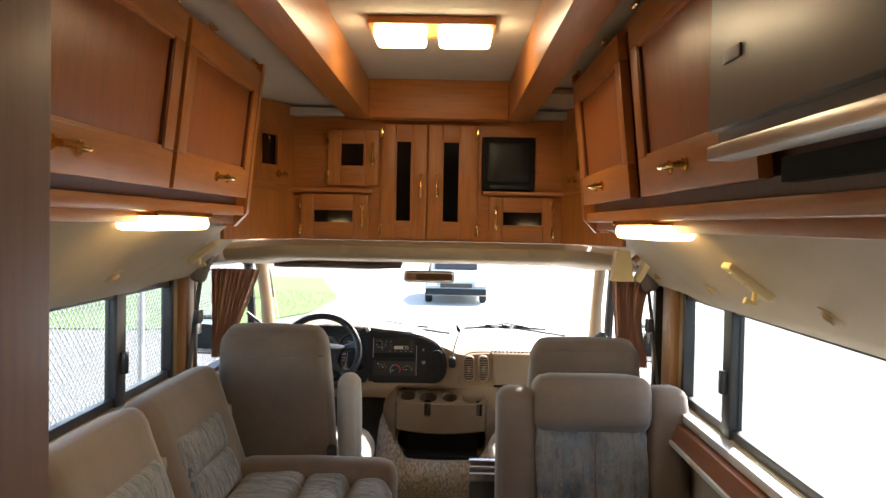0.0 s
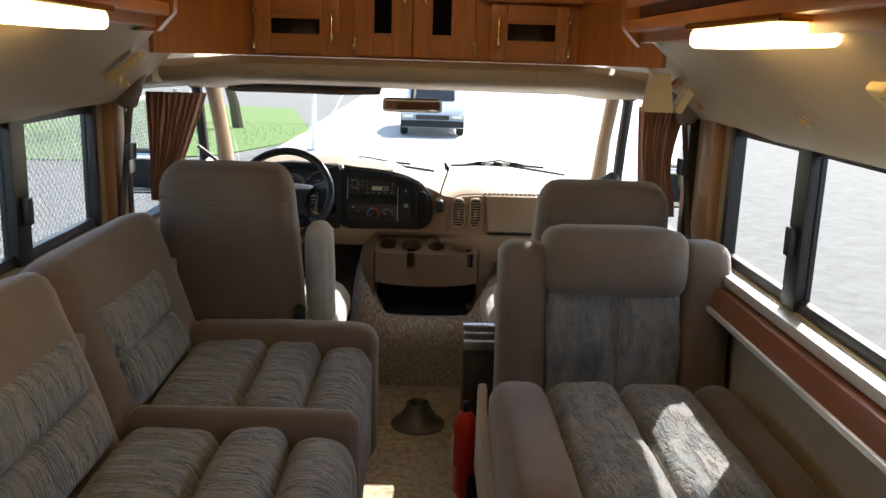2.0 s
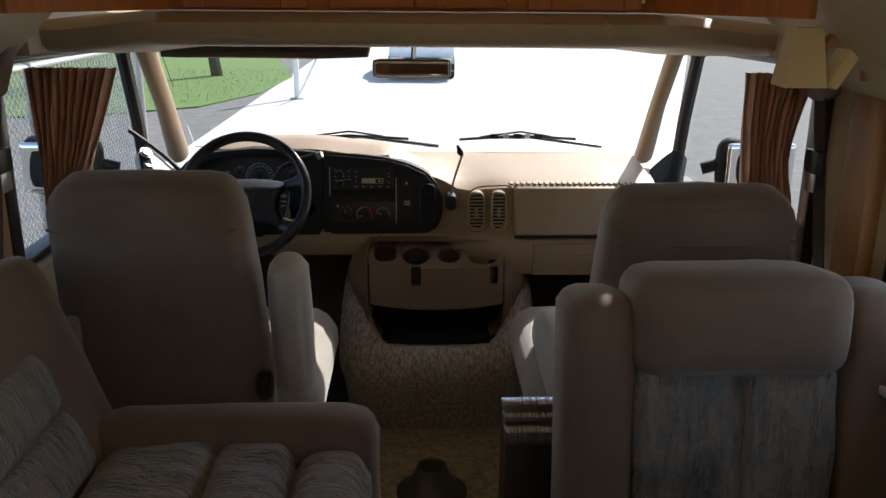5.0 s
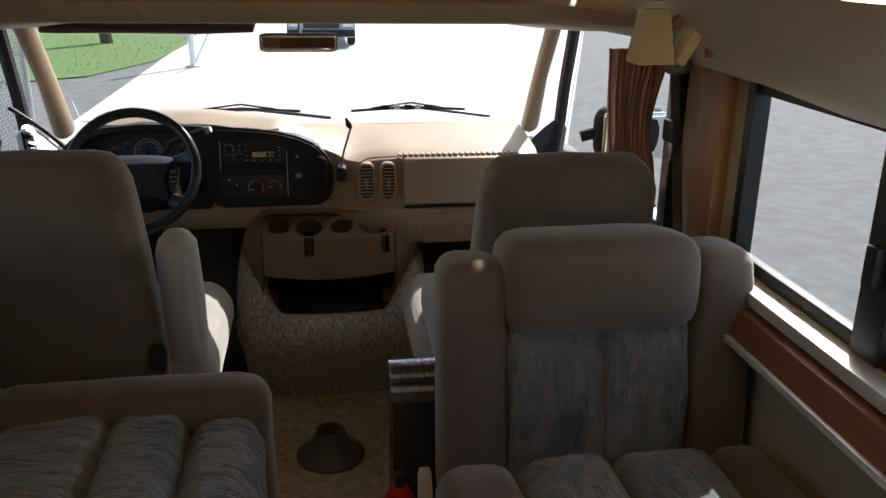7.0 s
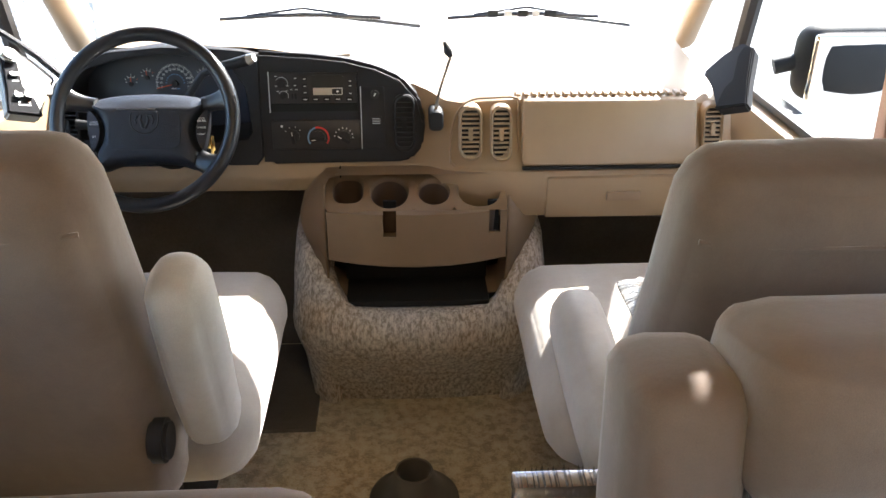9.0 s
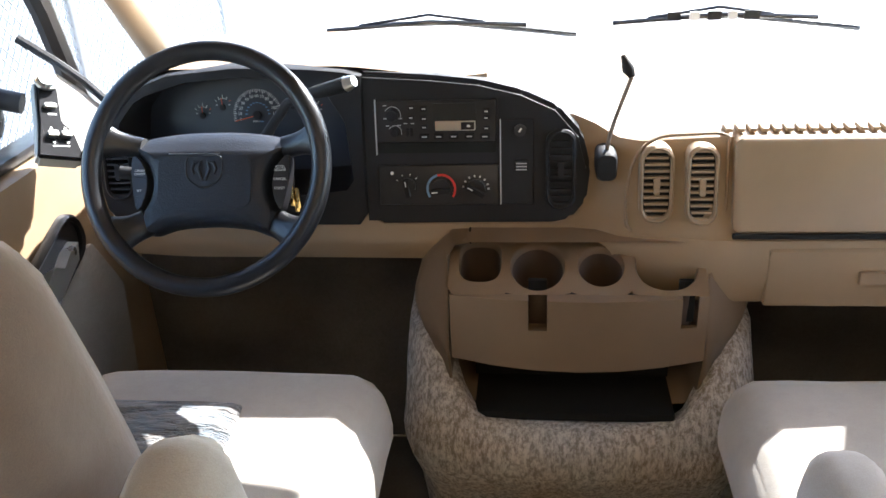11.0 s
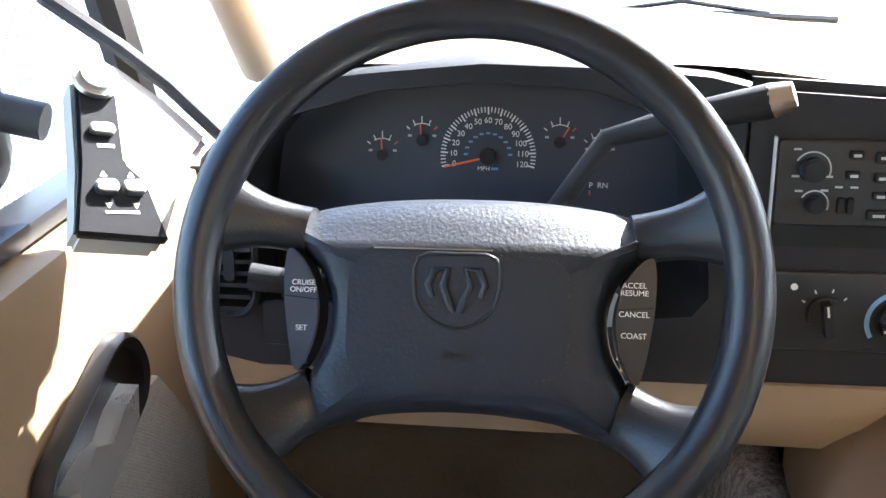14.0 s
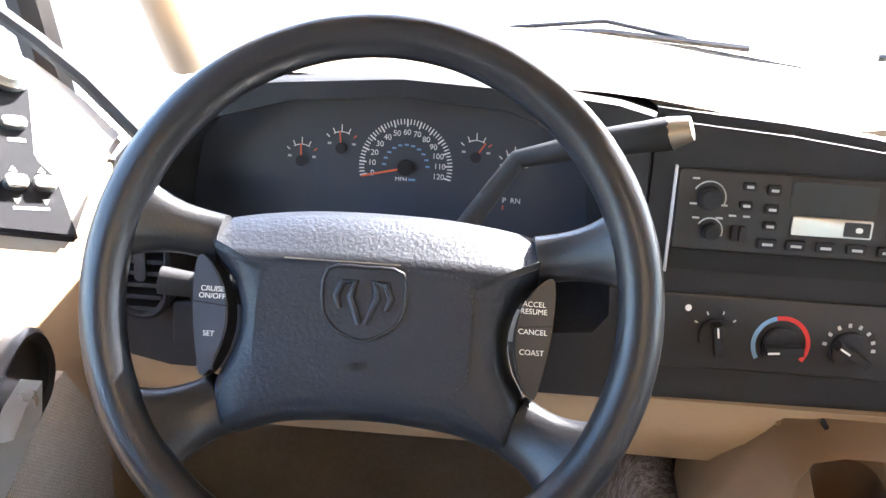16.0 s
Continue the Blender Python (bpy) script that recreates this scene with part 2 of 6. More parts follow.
def rings(loops, closed=True, cap=True, bm=None):
    """Skins a row of loops that have the same number of points."""
    bm = bm or bmesh.new()
    vs = [[bm.verts.new(p) for p in loop] for loop in loops]
    n = len(loops[0])
    for a, b in zip(vs, vs[1:]):
        for i in range(n if closed else n - 1):
            j = (i + 1) % n
            bm.faces.new((a[i], a[j], b[j], b[i]))
    if cap and closed:
        bm.faces.new(vs[0][::-1])
        bm.faces.new(vs[-1])
    return bm


def prism(profile, axis, a, b, bevel=0.0, m=None, bm=None, seg=2):
    """A flat outline pushed along an axis from a to b. The outline's two numbers are the other two axes, in order."""
    put = {"x": lambda p, v: (v, p[0], p[1]), "y": lambda p, v: (p[0], v, p[1]), "z": lambda p, v: (p[0], p[1], v)}[axis]
    t = rings([[put(p, a) for p in profile], [put(p, b) for p in profile]])
    bmesh.ops.recalc_face_normals(t, faces=t.faces)
    if bevel:
        bmesh.ops.bevel(t, geom=t.edges[:], offset=bevel, segments=seg, profile=0.6, affect="EDGES", clamp_overlap=True)
    if m is not None:
        bmesh.ops.transform(t, matrix=m, verts=t.verts)
    return join(bm or bmesh.new(), t)


def tube(points, r, n=10, bm=None, closed=False, flat=1.0):
    """A round bar along a line of points; r a number or one a point."""
    pts = [Vector(p) for p in points]
    rr = r if isinstance(r, (list, tuple)) else [r] * len(pts)
    loops, side = [], None
    for i, p in enumerate(pts):
        q0 = pts[i - 1] if i or closed else p
        q1 = pts[(i + 1) % len(pts)] if i + 1 < len(pts) or closed else p
        d = (q1 - q0).normalized()
        if side is None:
            side = d.orthogonal().normalized()
        side = (side - d * side.dot(d)).normalized()
        up = d.cross(side)
        loops.append([p + rr[i] * (math.cos(6.2832 * k / n) * side + flat * math.sin(6.2832 * k / n) * up) for k in range(n)])
    if closed:
        loops.append(loops[0])
        t = rings(loops, cap=False)
        bmesh.ops.remove_doubles(t, verts=t.verts, dist=1e-6)
        return join(bm or bmesh.new(), t)
    return rings(loops, bm=bm)


def disc(c, normal, r, depth, n=24, bevel=0.0, bm=None, r2=None, sx=1.0):
    """A short cylinder or cone with its base at c, growing along normal."""
    t = bmesh.new()
    bmesh.ops.create_cone(t, cap_ends=True, segments=n, radius1=r, radius2=r if r2 is None else r2, depth=depth)
    if bevel:
        bmesh.ops.bevel(t, geom=[e for e in t.edges if len(e.link_faces) == 2 and any(len(f.verts) > 4 for f in e.link_faces)], offset=bevel, segments=2, affect="EDGES", clamp_overlap=True)
    bmesh.ops.translate(t, vec=(0, 0, depth / 2), verts=t.verts)
    bmesh.ops.scale(t, vec=(sx, 1, 1), verts=t.verts)
    bmesh.ops.transform(t, matrix=Matrix.Translation(c) @ Vector(normal).to_track_quat("Z", "Y").to_matrix().to_4x4(), verts=t.verts)
    return join(bm or bmesh.new(), t)


def rounded(w, h, r, n=4, cx=0, cy=0):
    """The outline of a rounded oblong."""
    out = []
    for k, (sx, sy) in enumerate(((1, 1), (-1, 1), (-1, -1), (1, -1))):
        for i in range(n + 1):
            a = math.pi / 2 * (k + i / n)
            out.append((cx + sx * (w / 2 - r) + r * math.cos(a), cy + sy * (h / 2 - r) + r * math.sin(a)))
    return out


def pillow(x0, x1, y0, y1, z0, z1, r, puff=(0, 0, 0), m=None, cuts=5, bm=None, wob=0.004):
    """A stuffed cushion: a well rounded block that swells in the middle of its faces."""
    t = bmesh.new()
    bmesh.ops.create_cube(t, size=1)
    bmesh.ops.subdivide_edges(t, edges=t.edges[:], cuts=cuts, use_grid_fill=True)
    h = Vector((abs(x1 - x0) / 2, abs(y1 - y0) / 2, abs(z1 - z0) / 2))
    c = Vector(((x0 + x1) / 2, (y0 + y1) / 2, (z0 + z1) / 2))
    rr = min(r, *h)
    for v in t.verts:
        u = v.co * 2
        p = Vector(tuple(math.copysign(1 - (1 - abs(q)) ** 1.6, q) * hh for q, hh in zip(u, h)))
        core = Vector(tuple(max(-hh + rr, min(hh - rr, q)) for q, hh in zip(p, h)))
        d = p - core
        if d.length > 1e-6:
            p = core + d.normalized() * rr
        for k in range(3):
            a, b = (k + 1) % 3, (k + 2) % 3
            p[k] += u[k] * puff[k] * max(0, 1 - u[a] ** 2) * max(0, 1 - u[b] ** 2)
        q = p + c
        p += d.normalized() * wob * noise.noise(q * 9) if d.length > 1e-6 else Vector((0, 0, 0))
        v.co = p + c
    if m is not None:
        bmesh.ops.transform(t, matrix=m, verts=t.verts)
    return join(bm or bmesh.new(), t)


def closed_curve(pts, k=6):
    """A closed smooth line through points (x, y)."""
    n, out = len(pts), []
    for i in range(n):
        p0, p1, p2, p3 = (pts[(i + j - 1) % n] for j in range(4))
        for m in range(k):
            t = m / k
            out.append(tuple(0.5 * (2 * b + (c - a) * t + (2 * a - 5 * b + 4 * c - d) * t * t + (3 * b - a - 3 * c + d) * t ** 3) for a, b, c, d in zip(p0, p1, p2, p3)))
    return out


def about(p, rx=0, ry=0, rz=0):
    """A turn about the point p."""
    return Matrix.Translation(p) @ pose(0, 0, 0, rx, ry, rz) @ Matrix.Translation(-Vector(p))


# ---- the large structure ----
FZ = 0.02                       # the van's floor
XW, XO = 0.93, 0.97             # inner and outer side of the walls
single("floor", box(-0.97, 0.97, -1.2, 4.62, FZ - 0.06, FZ), CARPET, "worn tan mottled carpet on the van floor", "floor", kind="structure")
# side walls: below the belt, above the windows, and the posts between them
WIN = {1: (3.23, 0.86, 1.26), -1: (3.36, 0.89, 1.26)}
for s, word in ((1, "right"), (-1, "left")):
    front, sill, head = WIN[s]
    w = thing("wall_" + word, (s * 0.95, 2, FZ), "beige cloth-covered van side wall with a long window", "wall", kind="structure")
    a, b = sorted((s * XW, s * XO))
    part("lower_panel", box(a, b, -1.2, 3.52, FZ, sill), WALLCOVER, w)
    part("upper_panel", box(a, b, -1.2, 3.52, head, 2.0), HEADLINER, w)
    part("rear_post", box(a, b, -1.2, 1.05, sill, head), WALLCOVER, w)
    part("door_post", box(a, b, front, 3.52, sill, head), WALLCOVER, w)
    # sloping padded panel between the cabinets and the window
    sec = [(0.55, 1.49), (0.62, 1.45), (0.74, 1.36), (0.84, 1.285), (0.885, 1.25), (0.915, 1.245), (0.928, 1.27), (0.928, 1.49)]
    nose = [(0.71, 1.49), (0.72, 1.42), (0.775, 1.365), (0.845, 1.30), (0.885, 1.265), (0.915, 1.255), (0.928, 1.27), (0.928, 1.49)]
    part("padded_panel", rings([[(s * x, y, z) for x, z in (sec if y < 3 else nose)] for y in (-1.2, 1.0, 2.0, 2.82, 3.14, 3.48)]), VINYL, w, "smooth beige vinyl padded panel", angle=60)
    for i, y in enumerate((2.45, 1.75)):
        part("tuft_button", disc((s * 0.79, y, 1.322), (-s * 0.6, 0, -0.8), 0.016, 0.012, 16, 0.004), VINYL, w)
        part("tuft_rim", disc((s * 0.79, y, 1.326), (-s * 0.6, 0, -0.8), 0.03, 0.005, 16, 0.002), VINYL, w)
# window sills, frames and panes
for s, num in ((1, 1), (-1, 2)):
    front, sill, head = WIN[s]
    w = thing("window_%d" % num, (s * 0.95, 2.2, sill), "sliding side window with a black frame and bare glass", "window", kind="structure")
    for name, args in (("frame_bottom", (1.05, front, sill, sill + 0.03)), ("frame_top", (1.05, front, head - 0.03, head))):
        part(name, box(s * 0.935, s * 0.96, *args, 0.004), BLACKFRAME, w)
    bar = 2.70 if s > 0 else 2.82
    for y, wd in ((1.06, 0.03), (front - 0.03, 0.03), (bar, 0.075)):
        part("frame_upright", box(s * 0.925, s * 0.965, y, y + wd, sill, head, 0.005), BLACKFRAME, w)
    part("latch", box(s * 0.905, s * 0.925, bar + 0.02, bar + 0.05, 0.99, 1.06, 0.005), BLACKFRAME, w)
    for y0, y1 in ((1.09, bar), (bar + 0.075, front - 0.03)):
        p = part("pane", box(s * 0.948, s * 0.952, y0, y1, sill + 0.03, head - 0.03), GLASS, w)
        p.visible_shadow = False
    part("sill_channel", box(s * 0.885, s * 0.934, 1.05, front, sill - 0.03, sill - 0.002, 0.004), ALU, w, "pale aluminium window channel")
    part("sill_ledge", prism([(s * 0.93, sill - 0.032), (s * 0.865, sill - 0.036), (s * 0.845, sill - 0.09), (s * 0.93, sill - 0.09)], "y", -1.2, front + 0.02, 0.004), SILL, w, "varnished wooden sill ledge")
    # pale strip painting the sunlit edge of the wooden ledge
    part("sill_edge", box(s * 0.838, s * 0.851, 1.3, front - 0.05, sill - 0.1, sill - 0.085, 0.003), ALU, w)
# front door frames
for s, num in ((1, 1), (-1, 2)):
    d = thing("door_%d" % num, (s * 0.93, 3.9, 0.0), "tan van cab door with grey pleated cloth panel", "door", kind="structure")
    part("inner_panel", prism([(3.53, 0.06), (4.56, 0.06), (4.56, 0.80), (4.40, 0.825), (3.53, 0.83)], "x", s * 0.866, s * 0.955, 0.012), TAN, d, "tan moulded door panel")
    part("cloth_insert", prism([(3.66, 0.16), (4.40, 0.18), (4.44, 0.50), (4.36, 0.63), (3.66, 0.66)], "x", s * 0.857, s * 0.868, 0.004), WEAVE, d, "grey woven door cloth")
    part("belt_seal", box(s * 0.895, s * 0.945, 3.55, 4.52, 0.83, 0.85, 0.006), BLACK, d)
    part("rear_frame", box(s * 0.90, s * 0.96, 3.53, 3.58, 0.83, 1.33, 0.01), BLACKFRAME, d)
    part("top_frame", tube([(s * 0.92, 3.55, 1.31), (s * 0.90, 4.28, 1.30), (s * 0.885, 4.36, 1.27)], 0.022, 8), BLACKFRAME, d)
    part("front_frame", tube([(s * 0.885, 4.33, 1.29), (s * 0.895, 4.45, 1.06), (s * 0.90, 4.52, 0.84)], 0.022, 8), BLACKFRAME, d)
    p = part("pane", rings([[(s * 0.918, 3.58, 0.84), (s * 0.918, 4.5, 0.84), (s * 0.912, 4.33, 1.29), (s * 0.914, 3.58, 1.3)], [(s * 0.922, 3.58, 0.84), (s * 0.922, 4.5, 0.84), (s * 0.916, 4.33, 1.29), (s * 0.918, 3.58, 1.3)]]), GLASS, d, smooth=False)
    p.visible_shadow = False
    part("rear_jamb", box(s * 0.93, s * 0.97, 3.52, 3.6, FZ, 1.5), WALLCOVER, d)
    part("upper_jamb", box(s * 0.80, s * 0.97, 3.5, 4.40, 1.32, 1.62), HEADLINER, d)
# windscreen, its posts and the header
ws = thing("window_3", (0, 4.7, 0.9), "wide raked windscreen of the van, clear glass", "window", kind="structure")
p = part("pane", rings([[(-0.86, 5.02, 0.86), (0.86, 5.02, 0.86), (0.80, 4.41, 1.30), (-0.80, 4.41, 1.30)], [(-0.86, 5.025, 0.864), (0.86, 5.025, 0.864), (0.80, 4.415, 1.304), (-0.80, 4.415, 1.304)]]), GLASS, ws, smooth=False)
p.visible_shadow = False
for s in (1, -1):
    part("pillar", tube([(s * 0.835, 4.33, 1.36), (s * 0.842, 4.44, 1.262), (s * 0.868, 4.68, 1.07), (s * 0.915, 4.98, 0.84)], [0.042, 0.034, 0.034, 0.044], 12, flat=0.8), TAN, ws, "tan moulded windscreen pillar")
part("gasket", tube([(-0.80, 4.44, 1.292), (0, 4.45, 1.296), (0.80, 4.44, 1.292)], 0.012, 8), BLACK, ws)
hd = thing("trim", (0, 4, 1.3), "beige padded vinyl header above the windscreen", "trim", kind="structure")
sec = [(3.585, 1.405), (3.56, 1.385), (3.565, 1.355), (3.60, 1.338), (3.9, 1.315), (4.38, 1.287), (4.46, 1.287), (4.46, 1.42)]
part("header_pad", rings([[(x, y, z - 0.018 * (abs(x) > 0.7)) for y, z in sec] for x in (-0.86, -0.76, -0.6, 0, 0.6, 0.76, 0.86)]), VINYL, hd, angle=60)
for s in (-1, 1):
    part("header_button", disc((s * 0.37 + 0.05, 3.562, 1.372), (0, -1, -0.1), 0.018, 0.008, 16, 0.003), VINYL, hd)
# ceiling with the raised centre and its wooden frame
single("ceiling", box(-0.97, 0.97, -1.2, 4.5, 2.035, 2.075), HEADLINER, "cream cloth raised ceiling panel", "ceiling", kind="structure")
for s, x0 in ((-1, -0.28), (1, 0.375)):
    a, b = sorted((x0, s * 0.97))
    single("ceiling_side", box(a, b, -1.2, 4.0, 1.942, 2.036), HEADLINER, "cream cloth lower ceiling beside the raised centre", "ceiling", kind="structure")
bm = thing("ceiling_beam", (0.04, 2, 1.87), "varnished oak frame round the raised ceiling", "beam")
for x0, x1 in ((-0.315, -0.228), (0.312, 0.40)):
    part("side_beam", box(x0, x1, -1.2, 3.56, 1.884, 2.034, 0.006), OAK_Y, bm)
part("cross_beam", box(-0.228, 0.312, 3.50, 3.58, 1.884, 2.034, 0.006), OAK_X, bm)
part("front_ceiling", box(-0.97, 0.97, 3.58, 4.5, 1.90, 1.93), HEADLINER, bm)
single("wall_rear", box(-0.97, 0.97, -1.24, -1.2, FZ, 2.05), OAK_PANEL, "wood-panelled rear end of the van", "wall", kind="structure")
single("wall_front", box(-0.93, 0.93, 4.56, 4.62, FZ, 0.8), FOOTWELL_SHADE, "carpeted firewall behind the dashboard, shade in its dark colour", "wall", kind="structure")


# ---- overhead cabinets ----
def bail_handle(parent, c, along, out, w=0.05):
    """A small brass bow handle with two feet; along and out are directions."""
    c, along, out = Vector(c), Vector(along).normalized(), Vector(out).normalized()
    pts = [c - along * w + out * 0.004, c - along * w + out * 0.02, c - along * w * 0.5 + out * 0.028, c + along * w * 0.5 + out * 0.028, c + along * w + out * 0.02, c + along * w + out * 0.004]
    h = part("handle", tube(pts, [0.007, 0.006, 0.0045, 0.0045, 0.006, 0.007], 8), BRASS, parent, "polished brass handle")
    for k in (-1, 1):
        part("rosette", disc(c + along * w * k, out, 0.013, 0.006, 14, 0.002), BRASS, h)
    return h


def drop_handle(parent, c, out):
    c, out = Vector(c), Vector(out).normalized()
    h = part("handle", tube([c + out * 0.006 + Vector((0, 0, 0.045)), c + out * 0.012 + Vector((0, 0, 0.02)), c + out * 0.014, c + out * 0.014 - Vector((0, 0, 0.03)), c + out * 0.013 - Vector((0, 0, 0.045))], [0.004, 0.003, 0.005, 0.0085, 0.003], 10), BRASS, parent, "polished brass drop handle")
    part("knob", disc(c + Vector((0, 0, 0.045)), out, 0.008, 0.012, 12, 0.003), BRASS, h)


def side_door(parent, s, y0, y1, z0=1.545, z1=1.915):
    """A framed oak door with a sunk panel, on the leaning face of a side cabinet."""
    lean = Matrix.Translation((s * 0.525, 0, 1.52)) @ pose(0, 0, 0, 0, -s * 6.1, 0) @ Matrix.Translation((-s * 0.525, 0, -1.52))
    o, i, fr = s * 0.525, s * 0.503, 0.06
    d = part("door", box(i + s * 0.012, o, y0 + fr, y1 - fr, z0 + fr + 0.02, z1 - fr, 0.002, m=lean), OAK_PANEL, parent, "flush oak-veneer door panel")
    for n, a in (("rail", (y0, y1, z0, z0 + fr + 0.02)), ("rail", (y0, y1, z1 - fr, z1)), ("stile", (y0, y0 + fr, z0 + fr + 0.02, z1 - fr)), ("stile", (y1 - fr, y1, z0 + fr + 0.02, z1 - fr))):
        part(n, box(i, o, a[0], a[1], a[2], a[3], 0.004, m=lean), OAK if n == "stile" else OAK_Y, d)
    for z in (z0 + fr + 0.02, z1 - fr):
        part("moulding", box(i + s * 0.004, i + s * 0.016, y0 + fr - 0.002, y1 - fr + 0.002, z - 0.006, z + 0.006, 0.004, m=lean), OAK_Y, d)
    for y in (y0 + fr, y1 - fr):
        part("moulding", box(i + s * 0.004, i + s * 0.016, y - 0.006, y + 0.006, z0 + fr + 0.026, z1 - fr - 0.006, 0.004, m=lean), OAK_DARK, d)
    c = lean @ Vector((i, (y0 + y1) / 2 + 0.03, z0 + 0.045))
    bail_handle(d, c, (0, 1, 0), lean.to_3x3() @ Vector((-s, 0, 0)))
    for y in (y0 + 0.12, y1 - 0.12):
        part("hinge", disc(lean @ Vector((i - s * 0.002, y, z1 + 0.012)), (0, 1, 0), 0.006, 0.04, 10), BRASS, d)
    return d


def side_cabinet(s, y0, y1, doors, label):
    """A run of overhead oak lockers with its bottom shelf and rounded end post."""
    c = thing("overhead_cabinet", (s * 0.7, (y0 + y1) / 2, 1.5), label, "cabinet", "overhead cabinets along the van sides")
    part("carcass", prism([(s * 0.54, 1.52), (s * 0.926, 1.52), (s * 0.926, 1.93), (s * 0.495, 1.93)], "y", y0, y1), OAK_DARK, c)
    part("face_top_rail", prism([(s * 0.484, 1.915), (s * 0.5, 1.915), (s * 0.5, 1.933), (s * 0.482, 1.933)], "y", y0, y1), OAK_Y, c)
    part("bottom_shelf", box(s * 0.515, s * 0.926, y0, y1, 1.492, 1.52, 0.006), OAK_Y, c, "pale worn oak bottom shelf")
    part("light_rail", box(s * 0.545, s * 0.56, y0, y1, 1.468, 1.494, 0.004), OAK_Y, c)
    for a, b in doors:
        side_door(c, s, a, b)
    post = [(s * (0.478 - 0.0), 1.94), (s * 0.505, 1.70), (s * 0.522, 1.50), (s * 0.56, 1.46), (s * 0.60, 1.46)]
    part("end_post", rings([[(x + s * 0.03 * u, y1 + v, z) for u, v in ((-0.5, -0.012), (-0.5, 0.02), (-0.1, 0.034), (0.8, 0.034), (0.8, -0.012))] for x, z in post]), OAK, c, "rounded oak end post")
    part("end_panel", prism([(s * 0.52, 1.50), (s * 0.926, 1.48), (s * 0.926, 1.932), (s * 0.49, 1.932)], "y", y1, y1 + 0.02), OAK_PANEL, c)
    return c


side_cabinet(-1, 0.62, 2.74, ((0.95, 2.02), (2.045, 2.70)), "honey oak overhead cabinet with two panelled doors")
side_cabinet(1, 0.62, 2.84, ((1.33, 2.02), (2.13, 2.80)), "honey oak overhead cabinet with two panelled doors above the window")


def strip_lamp(s, y0, y1):
    l = thing("cabinet_lamp", (s * 0.56, (y0 + y1) / 2, 1.48), "lit slim lamp with a warm frosted lens under the cabinet", "lamp", "lamps under the cabinets")
    part("base", box(s * 0.50, s * 0.60, y0 - 0.01, y1 + 0.01, 1.482, 1.494, 0.003), BRASS, l)
    part("lens", box(s * 0.505, s * 0.595, y0, (y0 + y1) / 2 - 0.002, 1.452, 1.484, 0.014, 3), LENS, l, "glowing frosted lens")
    part("lens", box(s * 0.505, s * 0.595, (y0 + y1) / 2 + 0.002, y1, 1.452, 1.484, 0.014, 3), LENS, l, "glowing frosted lens")


strip_lamp(-1, 1.96, 2.34)
strip_lamp(1, 1.93, 2.32)

# microwave over the galley, a grey enamel oven with a dark slot below
mw = thing("microwave_oven", (0.6, 0.9, 1.56), "silver-grey microwave oven hung above the galley", "microwave")
part("housing", box(0.445, 0.92, 0.35, 1.33, 1.585, 1.925, 0.008), APPLIANCE, mw)
part("door_panel", box(0.428, 0.447, 0.37, 1.315, 1.60, 1.92, 0.006), APPLIANCE, mw, "glossy grey oven door")
part("trim_rail", box(0.432, 0.47, 0.35, 1.33, 1.565, 1.584, 0.004), STEEL, mw, "bright steel lower rail")
part("vent_slot", box(0.50, 0.52, 0.35, 1.25, 1.535, 1.565), DEEP, mw)
part("badge", box(0.425, 0.43, 1.19, 1.25, 1.675, 1.69, 0.001), PRINT, mw)
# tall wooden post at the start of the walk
single("wardrobe_post", box(-0.62, -0.240, 0.60, 0.94, FZ, 2.02, 0.01), OAK_DEEP, "tall oak wardrobe end beside the aisle, shade in its colour", "wardrobe")

# ---- front cabinet above the windscreen ----
fc = thing("front_cabinet", (0, 3.7, 1.4), "honey oak cabinet wall with smoked glass doors above the cab", "cabinet")
part("back_board", box(-0.545, 0.545, 3.64, 3.66, 1.40, 1.93), OAK_PANEL, fc)
part("face_frame", box(-0.545, 0.215, 3.612, 3.64, 1.40, 1.885), OAK_X, fc)
part("face_frame", box(0.43, 0.545, 3.612, 3.64, 1.585, 1.885), OAK_X, fc)
part("face_frame", box(0.215, 0.545, 3.612, 3.64, 1.40, 1.585), OAK_X, fc)
part("face_frame", box(0.215, 0.43, 3.612, 3.64, 1.82, 1.885), OAK_X, fc)
part("side_wing", rings([[(-0.545, 3.62, z), (-0.535, 3.61, z), (-0.70, 3.20, z), (-0.715, 3.21, z)] for z in (1.40, 1.93)]), OAK, fc, smooth=False)
part("side_wing", rings([[(0.545, 3.62, z), (0.535, 3.61, z), (0.70, 3.20, z), (0.715, 3.21, z)] for z in (1.40, 1.93)]), OAK, fc, smooth=False)
for pts in ([(-0.545, 3.60), (-0.215, 3.60), (-0.215, 3.57), (-0.54, 3.57), (-0.70, 3.18), (-0.72, 3.2)], [(0.545, 3.60), (0.225, 3.60), (0.225, 3.57), (0.54, 3.57), (0.70, 3.18), (0.72, 3.2)]):
    part("shelf", prism(pts, "z", 1.588, 1.602, 0.003), OAK_X, fc)


